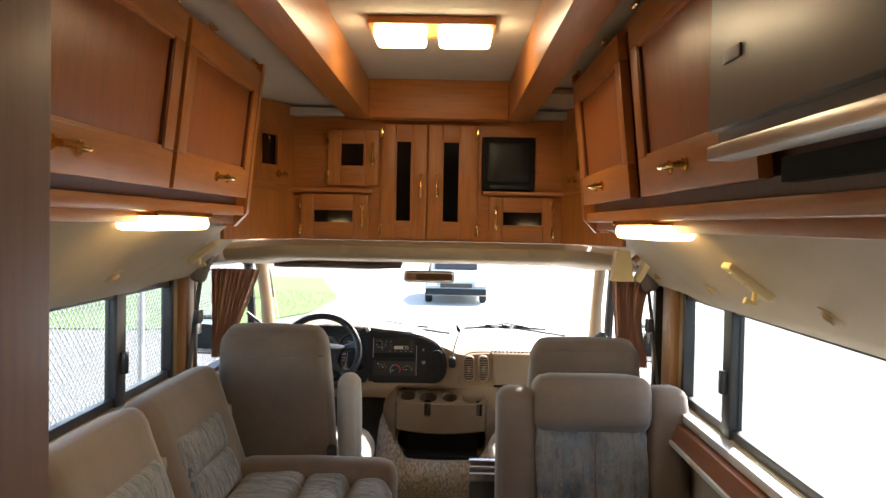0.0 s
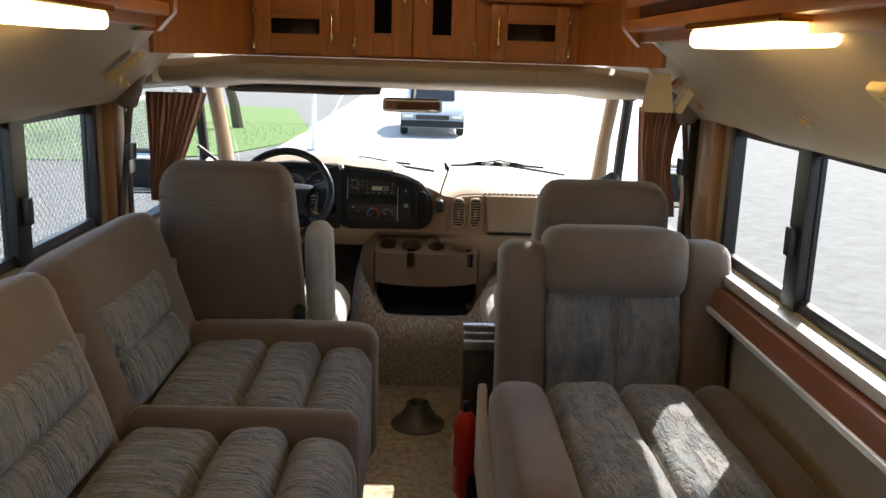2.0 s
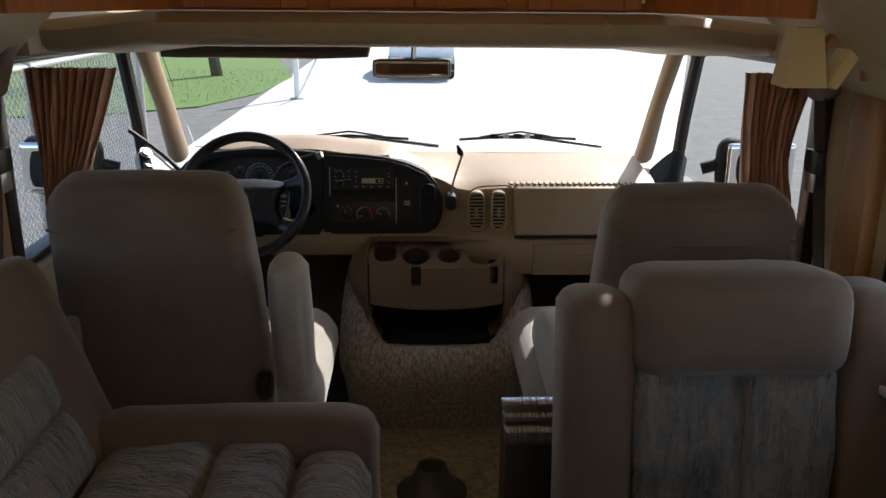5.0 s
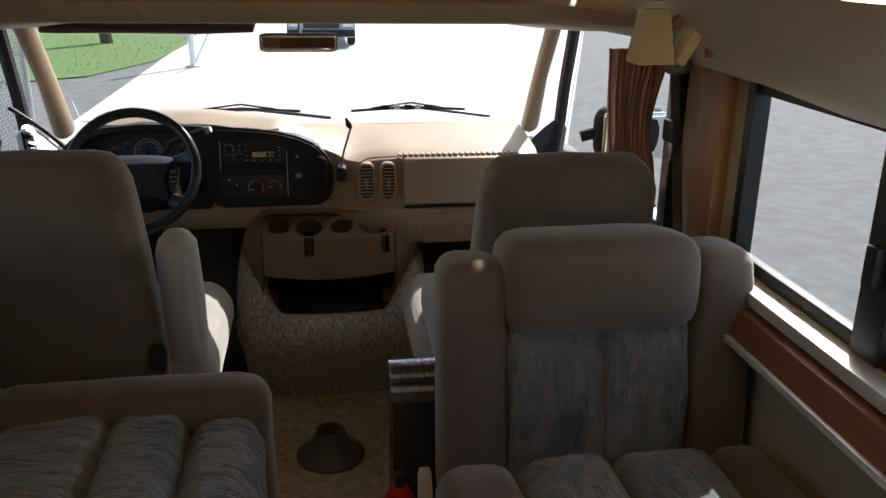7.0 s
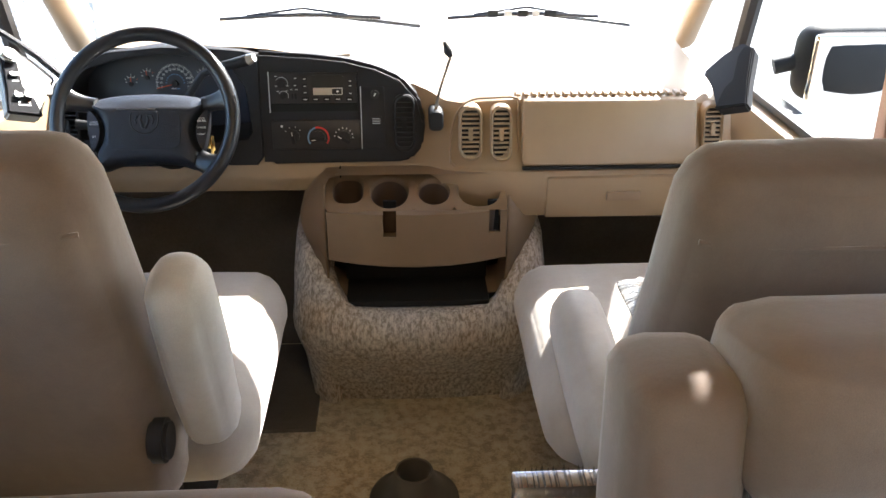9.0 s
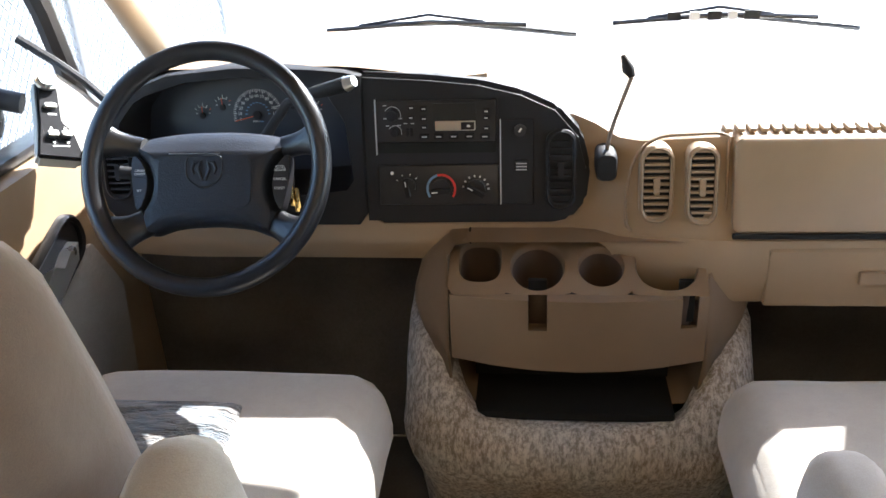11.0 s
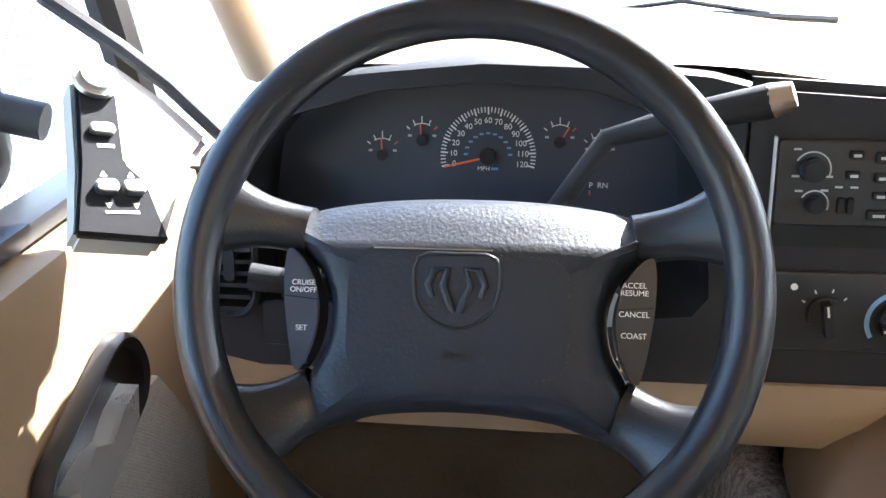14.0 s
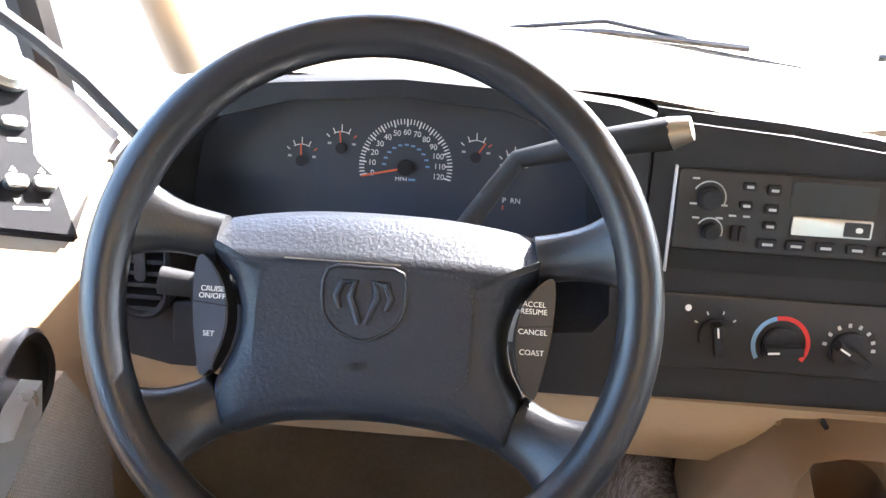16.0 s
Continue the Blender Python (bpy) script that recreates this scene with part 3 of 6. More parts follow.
def glazed_door(x0, x1, z0, z1, gx0, gx1, gz0, gz1, handle, m=None, bail=False):
    """A thick oak door with a smoked glass light and a brass handle."""
    d = part("door", box(x0, gx0, 3.588, 3.611, z0, z1, 0.005, m=m), OAK, fc, "honey oak door with smoked glass")
    part("stile", box(gx1, x1, 3.588, 3.611, z0, z1, 0.005, m=m), OAK, d)
    part("rail", box(gx0, gx1, 3.588, 3.611, z0, gz0, 0.004, m=m), OAK_X, d)
    part("rail", box(gx0, gx1, 3.588, 3.611, gz1, z1, 0.004, m=m), OAK_X, d)
    part("glass_light", box(gx0, gx1, 3.598, 3.604, gz0, gz1, m=m), SMOKED, d, "smoked dark glass")
    for a in ((gx0 - 0.004, gx0 + 0.004, gz0, gz1), (gx1 - 0.004, gx1 + 0.004, gz0, gz1), (gx0, gx1, gz0 - 0.004, gz0 + 0.004), (gx0, gx1, gz1 - 0.004, gz1 + 0.004)):
        part("bead", box(a[0], a[1], 3.584, 3.59, a[2], a[3], 0.002, m=m), OAK, d)
    hinge = x0 if handle[0] > (x0 + x1) / 2 else x1
    for z in (z0 + 0.035, z1 - 0.035):
        part("hinge", box(hinge - 0.006, hinge + 0.006, 3.584, 3.592, z - 0.02, z + 0.02, 0.002, m=m), BRASS, d)
    c = Vector((handle[0], 3.588, handle[1]))
    if m is not None:
        c = m @ c
    if bail:
        bail_handle(d, c, (1, 0, 0) if m is None else m.to_3x3() @ Vector((1, 0, 0)), (0, -1, 0), 0.022)
    else:
        drop_handle(d, c, (0, -1, 0))


glazed_door(-0.183, -0.002, 1.408, 1.862, -0.125, -0.062, 1.475, 1.795, (-0.025, 1.615))
glazed_door(0.003, 0.20, 1.408, 1.862, 0.06, 0.128, 1.475, 1.795, (0.04, 1.615))
glazed_door(-0.50, -0.232, 1.405, 1.58, -0.45, -0.29, 1.465, 1.52, (-0.255, 1.49))
glazed_door(0.25, 0.50, 1.405, 1.58, 0.30, 0.46, 1.465, 1.525, (0.275, 1.49))
glazed_door(-0.395, -0.195, 1.615, 1.835, -0.345, -0.25, 1.69, 1.785, (-0.215, 1.735))
turn = Matrix.Translation((-0.54, 3.60, 0)) @ pose(0, 0, 0, 0, 0, 68) @ Matrix.Translation((0.0, -3.60, 0))
glazed_door(-0.30, -0.05, 1.615, 1.86, -0.23, -0.12, 1.68, 1.80, (-0.09, 1.65), turn, True)
turn = Matrix.Translation((0.54, 3.60, 0)) @ pose(0, 0, 0, 0, 0, -68) @ Matrix.Translation((0.0, -3.60, 0))
glazed_door(0.05, 0.30, 1.615, 1.86, 0.12, 0.23, 1.68, 1.80, (0.09, 1.65), turn, True)
tv = thing("television", (0.32, 3.7, 1.60), "small black television set into the oak cabinet", "television")
part("case", box(0.218, 0.428, 3.60, 3.78, 1.606, 1.818, 0.012), CHARCOAL, tv)
part("screen", pillow(0.232, 0.414, 3.585, 3.605, 1.635, 1.806, 0.01, (0, 0.004, 0), wob=0), SCREEN, tv, "switched-off dark glass screen")
part("button_strip", box(0.25, 0.40, 3.592, 3.60, 1.612, 1.626, 0.002), BLACK, tv)

# ceiling lamp with two square lenses
cl = thing("ceiling_lamp", (0.04, 2.57, 2.0), "lit twin ceiling lamp with square frosted lenses", "lamp")
part("base", box(-0.135, 0.21, 2.50, 2.68, 2.012, 2.034, 0.004), OAK_X, cl, "slim wooden lamp base")
for x0, x1 in ((-0.12, 0.02), (0.055, 0.20)):
    part("lens", box(x0, x1, 2.515, 2.665, 1.978, 2.014, 0.014, 3), LENS_CEIL, cl, "glowing frosted lens")
sp = thing("ceiling_speaker", (0.45, 3.3, 1.92), "small cream round-edged speaker on the ceiling", "speaker")
part("grille", box(0.42, 0.60, 3.05, 3.30, 1.915, 1.936, 0.008), VINYL, sp)
fc.location.z += 0.01
tv.location.z += 0.01


# ---- seats ----
def captain_chair(name, cx, inner, label, top):
    """A high-backed cab seat seen from behind; inner is +1 where its armrest is on the right."""
    c = thing(name, (cx, 3.6, FZ), label, "seat", "captain chairs in the cab")
    lean = about((cx, 3.52, 0.50), 11)
    back = pillow(cx - 0.225, cx + 0.225, 3.44, 3.60, 0.42, top, 0.06, (0.0, 0.02, 0.012), None, 11)
    for v in back.verts:
        v.co.x = cx + (v.co.x - cx) * (1 - 0.13 * max(0, (v.co.z - 0.6) / 0.5) ** 1.5)
    bmesh.ops.transform(back, matrix=lean, verts=back.verts)
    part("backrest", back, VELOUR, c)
    part("back_seam", tube([lean @ Vector((cx + u, 3.428 + 0.02 * (abs(u) / 0.19) ** 4, top - 0.08)) for u in (-0.19, -0.15, -0.07, 0, 0.07, 0.15, 0.19)], 0.004, 6), VELOUR, c)
    part("seat_cushion", pillow(cx - 0.265 + 0.065 * inner, cx + 0.265 + 0.065 * inner, 3.54, 4.10, 0.38, 0.545, 0.075, (0, 0.03, 0.02), None, 9), VELOUR_LIT, c, "velour seat cushion, sunlight in its pale grey colour")
    part("cushion_patch", pillow(cx - 0.13, cx + 0.13, 3.60, 3.95, 0.535, 0.574, 0.018, (0, 0, 0.006)), CHENILLE, c, "blue-grey patterned cushion panel")
    ax = cx + inner * (0.282 if inner > 0 else 0.25)
    if inner > 0:
        part("armrest", pillow(ax - 0.04, ax + 0.04, 3.30, 3.66, 0.54, 0.65, 0.038, (0.006, 0, 0.01), about((ax, 3.33, 0.595), 106) @ Matrix.Translation((0, -0.055, -0.16))), VELOUR_LIT, c, "folded-up velour armrest")
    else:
        part("armrest", pillow(ax - 0.045, ax + 0.045, 3.36, 3.80, 0.50, 0.62, 0.04, (0.006, 0, 0.01), about((ax, 3.45, 0.56), 6)), VELOUR_LIT, c, "velour armrest, painted sunlit pale, folded down")
    part("arm_hub", disc((cx + inner * 0.205, 3.42, 0.60), (inner, 0, 0), 0.035, 0.03, 16, 0.006), CHARCOAL, c)
    part("seat_base", box(cx - 0.19, cx + 0.19, 3.58, 4.0, 0.16, 0.39, 0.02), CHARCOAL, c)
    part("pedestal", prism([(cx - 0.15, 3.62), (cx + 0.15, 3.62), (cx + 0.13, 3.94), (cx - 0.13, 3.94)], "z", FZ, 0.17), CHARCOAL, c)
    return c


captain_chair("driver_seat", -0.558, 1, "taupe velour driver captain chair with raised armrest", 1.085)
captain_chair("passenger_seat", 0.612, -1, "taupe velour passenger captain chair with armrest down", 1.055)

rs = thing("lounge_chair", (0.56, 2.65, FZ), "taupe velour single chair with patterned centre panels", "seat")
lean = about((0.55, 3.0, 0.55), -7) @ Matrix.Translation((0.032, 0.06, -0.032))
part("side_bolster", pillow(0.235, 0.375, 2.955, 3.13, 0.40, 0.972, 0.05, (0, 0.01, 0), lean, 7), VELOUR, rs)
part("side_bolster", pillow(0.735, 0.888, 2.955, 3.13, 0.40, 0.982, 0.05, (0, 0.01, 0), lean, 7), VELOUR, rs)
part("head_pillow", pillow(0.355, 0.755, 2.925, 3.13, 0.82, 1.015, 0.055, (0, 0.015, 0.004), lean, 7), VELOUR, rs)
part("back_panel", pillow(0.368, 0.742, 2.948, 3.12, 0.50, 0.85, 0.03, (0, 0.012, 0), lean, 9, wob=0.008), CHENILLE_X, rs, "blue-grey patterned back panel")
part("back_seam", tube([lean @ Vector((0.56, 2.935, z)) for z in (0.56, 0.65, 0.74, 0.83)], 0.004, 6), VELOUR, rs)
part("seat_side", pillow(0.235, 0.40, 2.28, 2.965, 0.30, 0.585, 0.06, (0, 0.01, 0.012), None, 7), VELOUR, rs)
part("seat_side", pillow(0.78, 0.905, 2.32, 2.965, 0.34, 0.585, 0.055, (0, 0.01, 0.01), None, 7), VELOUR, rs)
part("seat_panel", pillow(0.385, 0.59, 2.29, 2.965, 0.30, 0.582, 0.05, (0, 0.012, 0.016), None, 9, wob=0.008), CHENILLE_X, rs, "blue-grey patterned seat panel")
part("seat_panel", pillow(0.58, 0.795, 2.29, 2.965, 0.30, 0.582, 0.05, (0, 0.012, 0.016), None, 9, wob=0.008), CHENILLE_X, rs, "blue-grey patterned seat panel")
part("base", box(0.26, 0.90, 2.36, 2.98, FZ, 0.40, 0.02), VELOUR, rs)
part("arm_board", prism([(2.36, 0.30), (2.40, 0.40), (2.92, 0.50), (2.97, 0.56), (3.0, 0.30)], "x", 0.21, 0.236, 0.006), VELOUR_LIT, rs)

sofa = thing("sofa", (-0.45, 2.2, FZ), "long taupe velour sofa bed with patterned cushions along the wall", "sofa")
for k, (y0, y1) in enumerate(((2.615, 3.20), (1.99, 2.60), (1.37, 1.975))):
    for j, (x0, x1) in enumerate(((-0.61, -0.385), (-0.395, -0.235), (-0.245, -0.085))):
        part("seat_panel", pillow(x0, x1, y0 + 0.055, y1, 0.33 if j < 2 else 0.22, 0.598 - 0.012 * (j == 2), 0.05 if j < 2 else 0.07, (0, 0, 0.016), None, 9, wob=0.010), CHENILLE, sofa, "blue-grey patterned seat panel")
    part("seat_roll", pillow(-0.63, -0.085, y0 - 0.005, y0 + 0.075, 0.25, 0.606, 0.036, (0, 0, 0.006), None, 7), VELOUR, sofa, "taupe velour roll between the cushions")
    rot = about((-0.62, 0, 0.56), 0, -19)
    part("back_frame", pillow(-0.74, -0.615, y0 - 0.01, y1 + 0.12 * (k == 0), 0.50, 0.985, 0.05, (0.01, 0, 0.008), rot, 9), VELOUR, sofa, "taupe velour sofa back")
    for z0, z1 in ((0.575, 0.715), (0.705, 0.84)):
        part("back_panel", pillow(-0.66, -0.595, y0 + 0.07, y1 - 0.07, z0, z1, 0.03, (0.012, 0, 0), rot, 9, wob=0.008), CHENILLE, sofa, "blue-grey patterned back panel")
part("end_roll", pillow(-0.66, -0.075, 3.16, 3.31, 0.20, 0.63, 0.06, (0, 0, 0.006), None, 9), VELOUR, sofa, "taupe velour end roll")
part("base", box(-0.88, -0.13, 1.36, 3.28, FZ, 0.36, 0.02), VELOUR, sofa)
part("rear_shelf", box(-0.925, -0.70, 1.36, 3.36, 0.36, 0.80, 0.02), VELOUR, sofa)

# ---- dashboard ----
dash = thing("dashboard", (0, 4.4, 0.5), "tan van dashboard with a charcoal instrument bay", "dashboard")


def smooth_between(v, pts):
    for (a, p), (b, q) in zip(pts, pts[1:]):
        if v <= b:
            k = max(0, min(1, (v - a) / (b - a)))
            return p + (q - p) * k * k * (3 - 2 * k)
    return pts[-1][1]


def dash_top(x):
    return smooth_between(x, [(-0.765, 0.85), (-0.74, 0.915), (-0.64, 0.994), (-0.35, 0.995), (-0.1, 0.972), (0.05, 0.908), (0.16, 0.872), (0.3, 0.885), (0.6, 0.885), (0.78, 0.865), (0.88, 0.83)])


def dash_face(x):
    return smooth_between(x, [(-0.86, 4.36), (-0.78, 4.33), (-0.6, 4.315), (0.08, 4.31), (0.16, 4.268), (0.30, 4.245), (0.7, 4.25), (0.8, 4.28), (0.88, 4.36)])


loops = []
for i in range(45):
    x = -0.762 + 1.582 * i / 44
    t, f = dash_top(x), dash_face(x)
    g = 0.17 if -0.74 < x < -0.29 else 0.0      # the well behind the gauges
    near = smooth_between(x, [(-0.14, 1), (-0.02, 0)])      # the top leans down onto the hood there
    lip = 0.028 * smooth_between(x, [(-0.12, 1), (-0.02, 0)])      # the driver's side is cut higher
    loops.append([(x, y, z) for y, z in ((5.02, 0.85), (4.8, 0.875), (4.58, t - 0.008), (f + 0.13, t), (f + 0.085 - 0.039 * near, t - 0.008 - 0.010 * near), (f + 0.055 + 0.9 * g, t - 0.02 - 0.014 * near), (f + 0.035 + g, 0.81), (f + g, 0.755 if g else 0.722), (f - 0.012, 0.735 if g else 0.714), (f - 0.02, 0.692), (f - 0.02, 0.65 + lip), (f - 0.005, 0.60 + 1.6 * lip), (f + 0.06, 0.585 + 1.6 * lip), (4.56, 0.58 + 1.6 * lip), (5.0, 0.66))])
part("shell", rings(loops), TAN, dash, "tan grained dashboard shell", angle=35)


def dface(x, z, out=0.0):
    """A point on the raked front of the instrument bay, out metres proud of it."""
    return Vector((x, 4.305 + 0.2 * (z - 0.70) - out, z))


def on_dash(outline, out0, out1, bm=None, bevel=0.0):
    """An outline of (x, z) raised from the front of the dashboard between two depths."""
    t = rings([[dface(x, z, out0) for x, z in outline], [dface(x, z, out1) for x, z in outline]])
    bmesh.ops.recalc_face_normals(t, faces=t.faces)
    if bevel:
        bmesh.ops.bevel(t, geom=t.edges[:], offset=bevel, segments=2, affect="EDGES", clamp_overlap=True)
    return join(bm or bmesh.new(), t)


def oblong(x0, x1, z0, z1, r=0.004, n=3):
    return rounded(x1 - x0, z1 - z0, r, n, (x0 + x1) / 2, (z0 + z1) / 2)


right_bay = [(-0.292, 0.706), (0.02, 0.706), (0.06, 0.714), (0.086, 0.745), (0.092, 0.80), (0.078, 0.855), (0.038, 0.90), (-0.02, 0.926), (-0.09, 0.943), (-0.17, 0.952), (-0.292, 0.960), (-0.292, 0.94), (-0.292, 0.922)]
db = part("instrument_bay", on_dash(right_bay, -0.05, 0.012, None, 0.008), CHARCOAL, dash, "charcoal plastic instrument bay")
# the hooded gauge cluster
hood_top = [(-0.762, 0.80), (-0.750, 0.885), (-0.705, 0.935), (-0.62, 0.963), (-0.5, 0.973), (-0.38, 0.969), (-0.285, 0.960)]
low = [(-0.285, 0.706), (-0.70, 0.706), (-0.745, 0.715), (-0.760, 0.745)]
inner_top = [(-0.725, 0.80), (-0.712, 0.88), (-0.675, 0.922), (-0.59, 0.946), (-0.5, 0.954), (-0.41, 0.948), (-0.35, 0.926), (-0.32, 0.88), (-0.312, 0.80)]
lo2 = [(-0.31, 0.768), (-0.40, 0.76), (-0.58, 0.76), (-0.685, 0.768)]
n = 40


def resample(pts, n):
    pts = [Vector((*p, 0)) for p in pts]
    seg = [(a - b).length for a, b in zip(pts, pts[1:] + pts[:1])]
    total, out = sum(seg), []
    for i in range(n):
        d, k = total * i / n, 0
        while d > seg[k]:
            d -= seg[k]
            k += 1
        q = pts[k].lerp(pts[(k + 1) % len(pts)], d / seg[k])
        out.append((q.x, q.y))
    return out


def by_angle(pts, c, n):
    """Points of an outline in order of their bearing from c, so that two outlines can be skinned."""
    dense = resample(pts, 600)
    out = []
    for i in range(n):
        a = 6.2832 * i / n
        out.append(min(dense, key=lambda p: abs(((math.atan2(p[1] - c[1], p[0] - c[0]) - a + math.pi) % 6.2832) - math.pi)))
    return out


oc = by_angle(hood_top + low, (-0.5, 0.84), 64)
ic = by_angle(inner_top + lo2, (-0.5, 0.84), 64)
sh = lambda pts, k: [((x + 0.5) * k - 0.5, (z - 0.84) * k + 0.84) for x, z in pts]
part("gauge_hood", rings([[dface(x, z, -0.03) for x, z in oc], [dface(x, z, 0.010) for x, z in oc], [dface(x, z, 0.015) for x, z in sh(oc, 0.985)], [dface(x, z, 0.012) for x, z in sh(ic, 1.02)], [dface(x, z, 0.004) for x, z in ic], [dface(x, z, -0.105) for x, z in sh(ic, 0.96)]], cap=False), CHARCOAL, db, "charcoal hood over the gauges", angle=50)
gp = part("gauge_plate", rings([[dface(x, z, -0.10) for x, z in sh(ic, 0.98)], [dface(x, z, -0.12) for x, z in sh(ic, 0.98)]]), NAVY, db, "dark blue-grey gauge plate", smooth=False)


def gface(x, z, out=0.001):
    return dface(x, z, -0.10 + out)


# heater controls, radio, vents and switches come with the small parts below
def vent(parent, x0, x1, z0, z1, face, out, slats, mat, back, slope=0.25):
    """A rounded vent with its rim and level slats; face is the distance forward at height 0.72."""
    place = lambda x, z, o: Vector((x, face + slope * (z - 0.72) - o, z))
    o = oblong(x0, x1, z0, z1, min(x1 - x0, z1 - z0) * 0.42, 6)
    k = oblong(x0 + 0.006, x1 - 0.006, z0 + 0.006, z1 - 0.006, min(x1 - x0, z1 - z0) * 0.38, 6)
    v = part("vent", rings([[place(x, z, -0.02) for x, z in o], [place(x, z, out) for x, z in o], [place(x, z, out + 0.003) for x, z in sh2(o, k)], [place(x, z, out) for x, z in k], [place(x, z, -0.02) for x, z in k]], cap=False), mat, parent)
    part("vent_back", rings([[place(x, z, 0.0005) for x, z in k], [place(x, z, -0.01) for x, z in k]]), back, v, smooth=False)
    for i in range(slats):
        z = z0 + (z1 - z0) * (i + 0.8) / (slats + 0.6)
        half = math.sqrt(max(0.05, 1 - ((z - (z0 + z1) / 2) / ((z1 - z0) / 2)) ** 4)) * (x1 - x0 - 0.014) / 2
        xm = (x0 + x1) / 2
        pts = [(xm - half, z - 0.0018), (xm + half, z - 0.0018), (xm + half, z + 0.0018), (xm - half, z + 0.0018)]
        part("slat", rings([[place(x, q, 0.001) for x, q in pts], [place(x, q, out - 0.001) for x, q in pts]]), mat, v, smooth=False)
    part("vent_tab", rings([[place(x, z, 0.001) for x, z in oblong((x0 + x1) / 2 - 0.005, (x0 + x1) / 2 + 0.005, (z0 + z1) / 2 - 0.016, (z0 + z1) / 2 + 0.012)], [place(x, z, out + 0.002) for x, z in oblong((x0 + x1) / 2 - 0.005, (x0 + x1) / 2 + 0.005, (z0 + z1) / 2 - 0.016, (z0 + z1) / 2 + 0.012)]]), mat, v)


def sh2(a, b):
    return [((p[0] + q[0]) / 2, (p[1] + q[1]) / 2) for p, q in zip(a, b)]


vent(db, 0.018, 0.068, 0.735, 0.865, 4.306, 0.016, 11, CHARCOAL, DEEP, 0.2)
vent(dash, 0.168, 0.222, 0.735, 0.855, 4.262, 0.008, 11, TAN, DEEP)
vent(dash, 0.240, 0.290, 0.735, 0.858, 4.252, 0.008, 11, TAN, DEEP)
vent(dash, 0.735, 0.785, 0.745, 0.855, 4.262, 0.010, 10, TAN, DEEP)
part("vent_bezel", tube([(x, 4.252 + 0.25 * (z - 0.72) + 0.016 * (0.23 - x) / 0.08 * (x < 0.23), z) for x, z in closed_curve([(0.148, 0.735), (0.155, 0.72), (0.175, 0.712), (0.29, 0.712), (0.302, 0.722), (0.304, 0.85), (0.298, 0.872), (0.26, 0.874), (0.20, 0.868), (0.165, 0.84), (0.150, 0.79)], 4)], 0.0028, 6, closed=True), TAN_DARK, dash, "moulded ridge round the vents", angle=80)
gface_y = lambda z: 4.238 + 0.30 * (z - 0.72)
glove = part("glove_box", rings([[(x, gface_y(z) + 0.03, z) for x, z in oblong(0.312, 0.715, 0.727, 0.87, 0.012)], [(x, gface_y(z) - 0.004, z) for x, z in oblong(0.312, 0.715, 0.727, 0.87, 0.012)], [(x, gface_y(z) - 0.008, z) for x, z in oblong(0.316, 0.711, 0.731, 0.866, 0.012)]]), TAN, dash, "flat tan passenger airbag lid")
part("lid_gap", box(0.312, 0.715, 4.228, 4.236, 0.720, 0.7265), DEEP, dash)
part("lower_lid", prism([(4.224, 0.60), (4.222, 0.70), (4.26, 0.712), (4.26, 0.60)], "x", 0.37, 0.80, 0.006), TAN, dash, "tan glove box lid")
part("lid_handle", box(0.51, 0.59, 4.214, 4.224, 0.645, 0.667, 0.004), TAN_DARK, dash)
part("knee_seam", box(-0.1105, -0.1075, 4.280, 4.292, 0.57, 0.712), DEEP, dash)


# ---- steering wheel ----
WC, TILT_W = Vector((-0.497, 4.146, 0.879)), 30
WM = Matrix.Translation(WC) @ pose(0, 0, 0, 90 - TILT_W, 0, 0)   # local x right, y up the wheel, z towards the driver


def on_wheel(outline, z0, z1, bevel=0.0, seg=2, bm=None):
    t = rings([[(x, y, z0) for x, y in outline], [(x, y, z1) for x, y in outline]])
    bmesh.ops.recalc_face_normals(t, faces=t.faces)
    if bevel:
        bmesh.ops.bevel(t, geom=t.edges[:], offset=bevel, segments=seg, affect="EDGES", clamp_overlap=True)
    bmesh.ops.transform(t, matrix=WM, verts=t.verts)
    return join(bm or bmesh.new(), t)


sw = thing("steering_wheel", WC, "black four-spoke steering wheel with a grained hub pad", "steering wheel")
part("rim", tube([WM @ Vector((0.181 * math.cos(a), 0.181 * math.sin(a), 0)) for a in (6.2832 * i / 96 for i in range(96))], 0.0152, 16, closed=True), RIM, sw, "grained black rim", angle=80)


def inset(pts, d):
    """The outline moved inwards by d."""
    n, out = len(pts), []
    turn_ = sum(pts[i][0] * pts[(i + 1) % n][1] - pts[(i + 1) % n][0] * pts[i][1] for i in range(n))
    for i in range(n):
        e = Vector(pts[(i + 1) % n]) - Vector(pts[i - 1])
        e = e.normalized() if e.length else Vector((1, 0))
        k = 1 if turn_ > 0 else -1
        out.append((pts[i][0] - e.y * d * k, pts[i][1] + e.x * d * k))
    return out


half_hub = [(0, 0.063), (0.05, 0.0615), (0.095, 0.056), (0.119, 0.049), (0.1245, 0.036), (0.119, 0.022), (0.104, 0.006), (0.0965, -0.018), (0.1, -0.042), (0.110, -0.062), (0.1105, -0.08), (0.098, -0.1015), (0.06, -0.091)]
hub_out = closed_curve(half_hub + [(0, -0.0865)] + [(-x, y) for x, y in reversed(half_hub[1:])])


def hub_ring(d, z, slope):
    """One level of the hub: inset by d, its upper edge drawn down into the broad sloping top."""
    ring = []
    for (x, y), (x0, y0) in zip(inset(hub_out, d), hub_out):
        w = max(0, min(1, (y0 - 0.026) / 0.026))
        ring.append((x, y * (1 - w * slope) + 0.0265 * w * slope, z - 0.10 * x * x))
    return ring


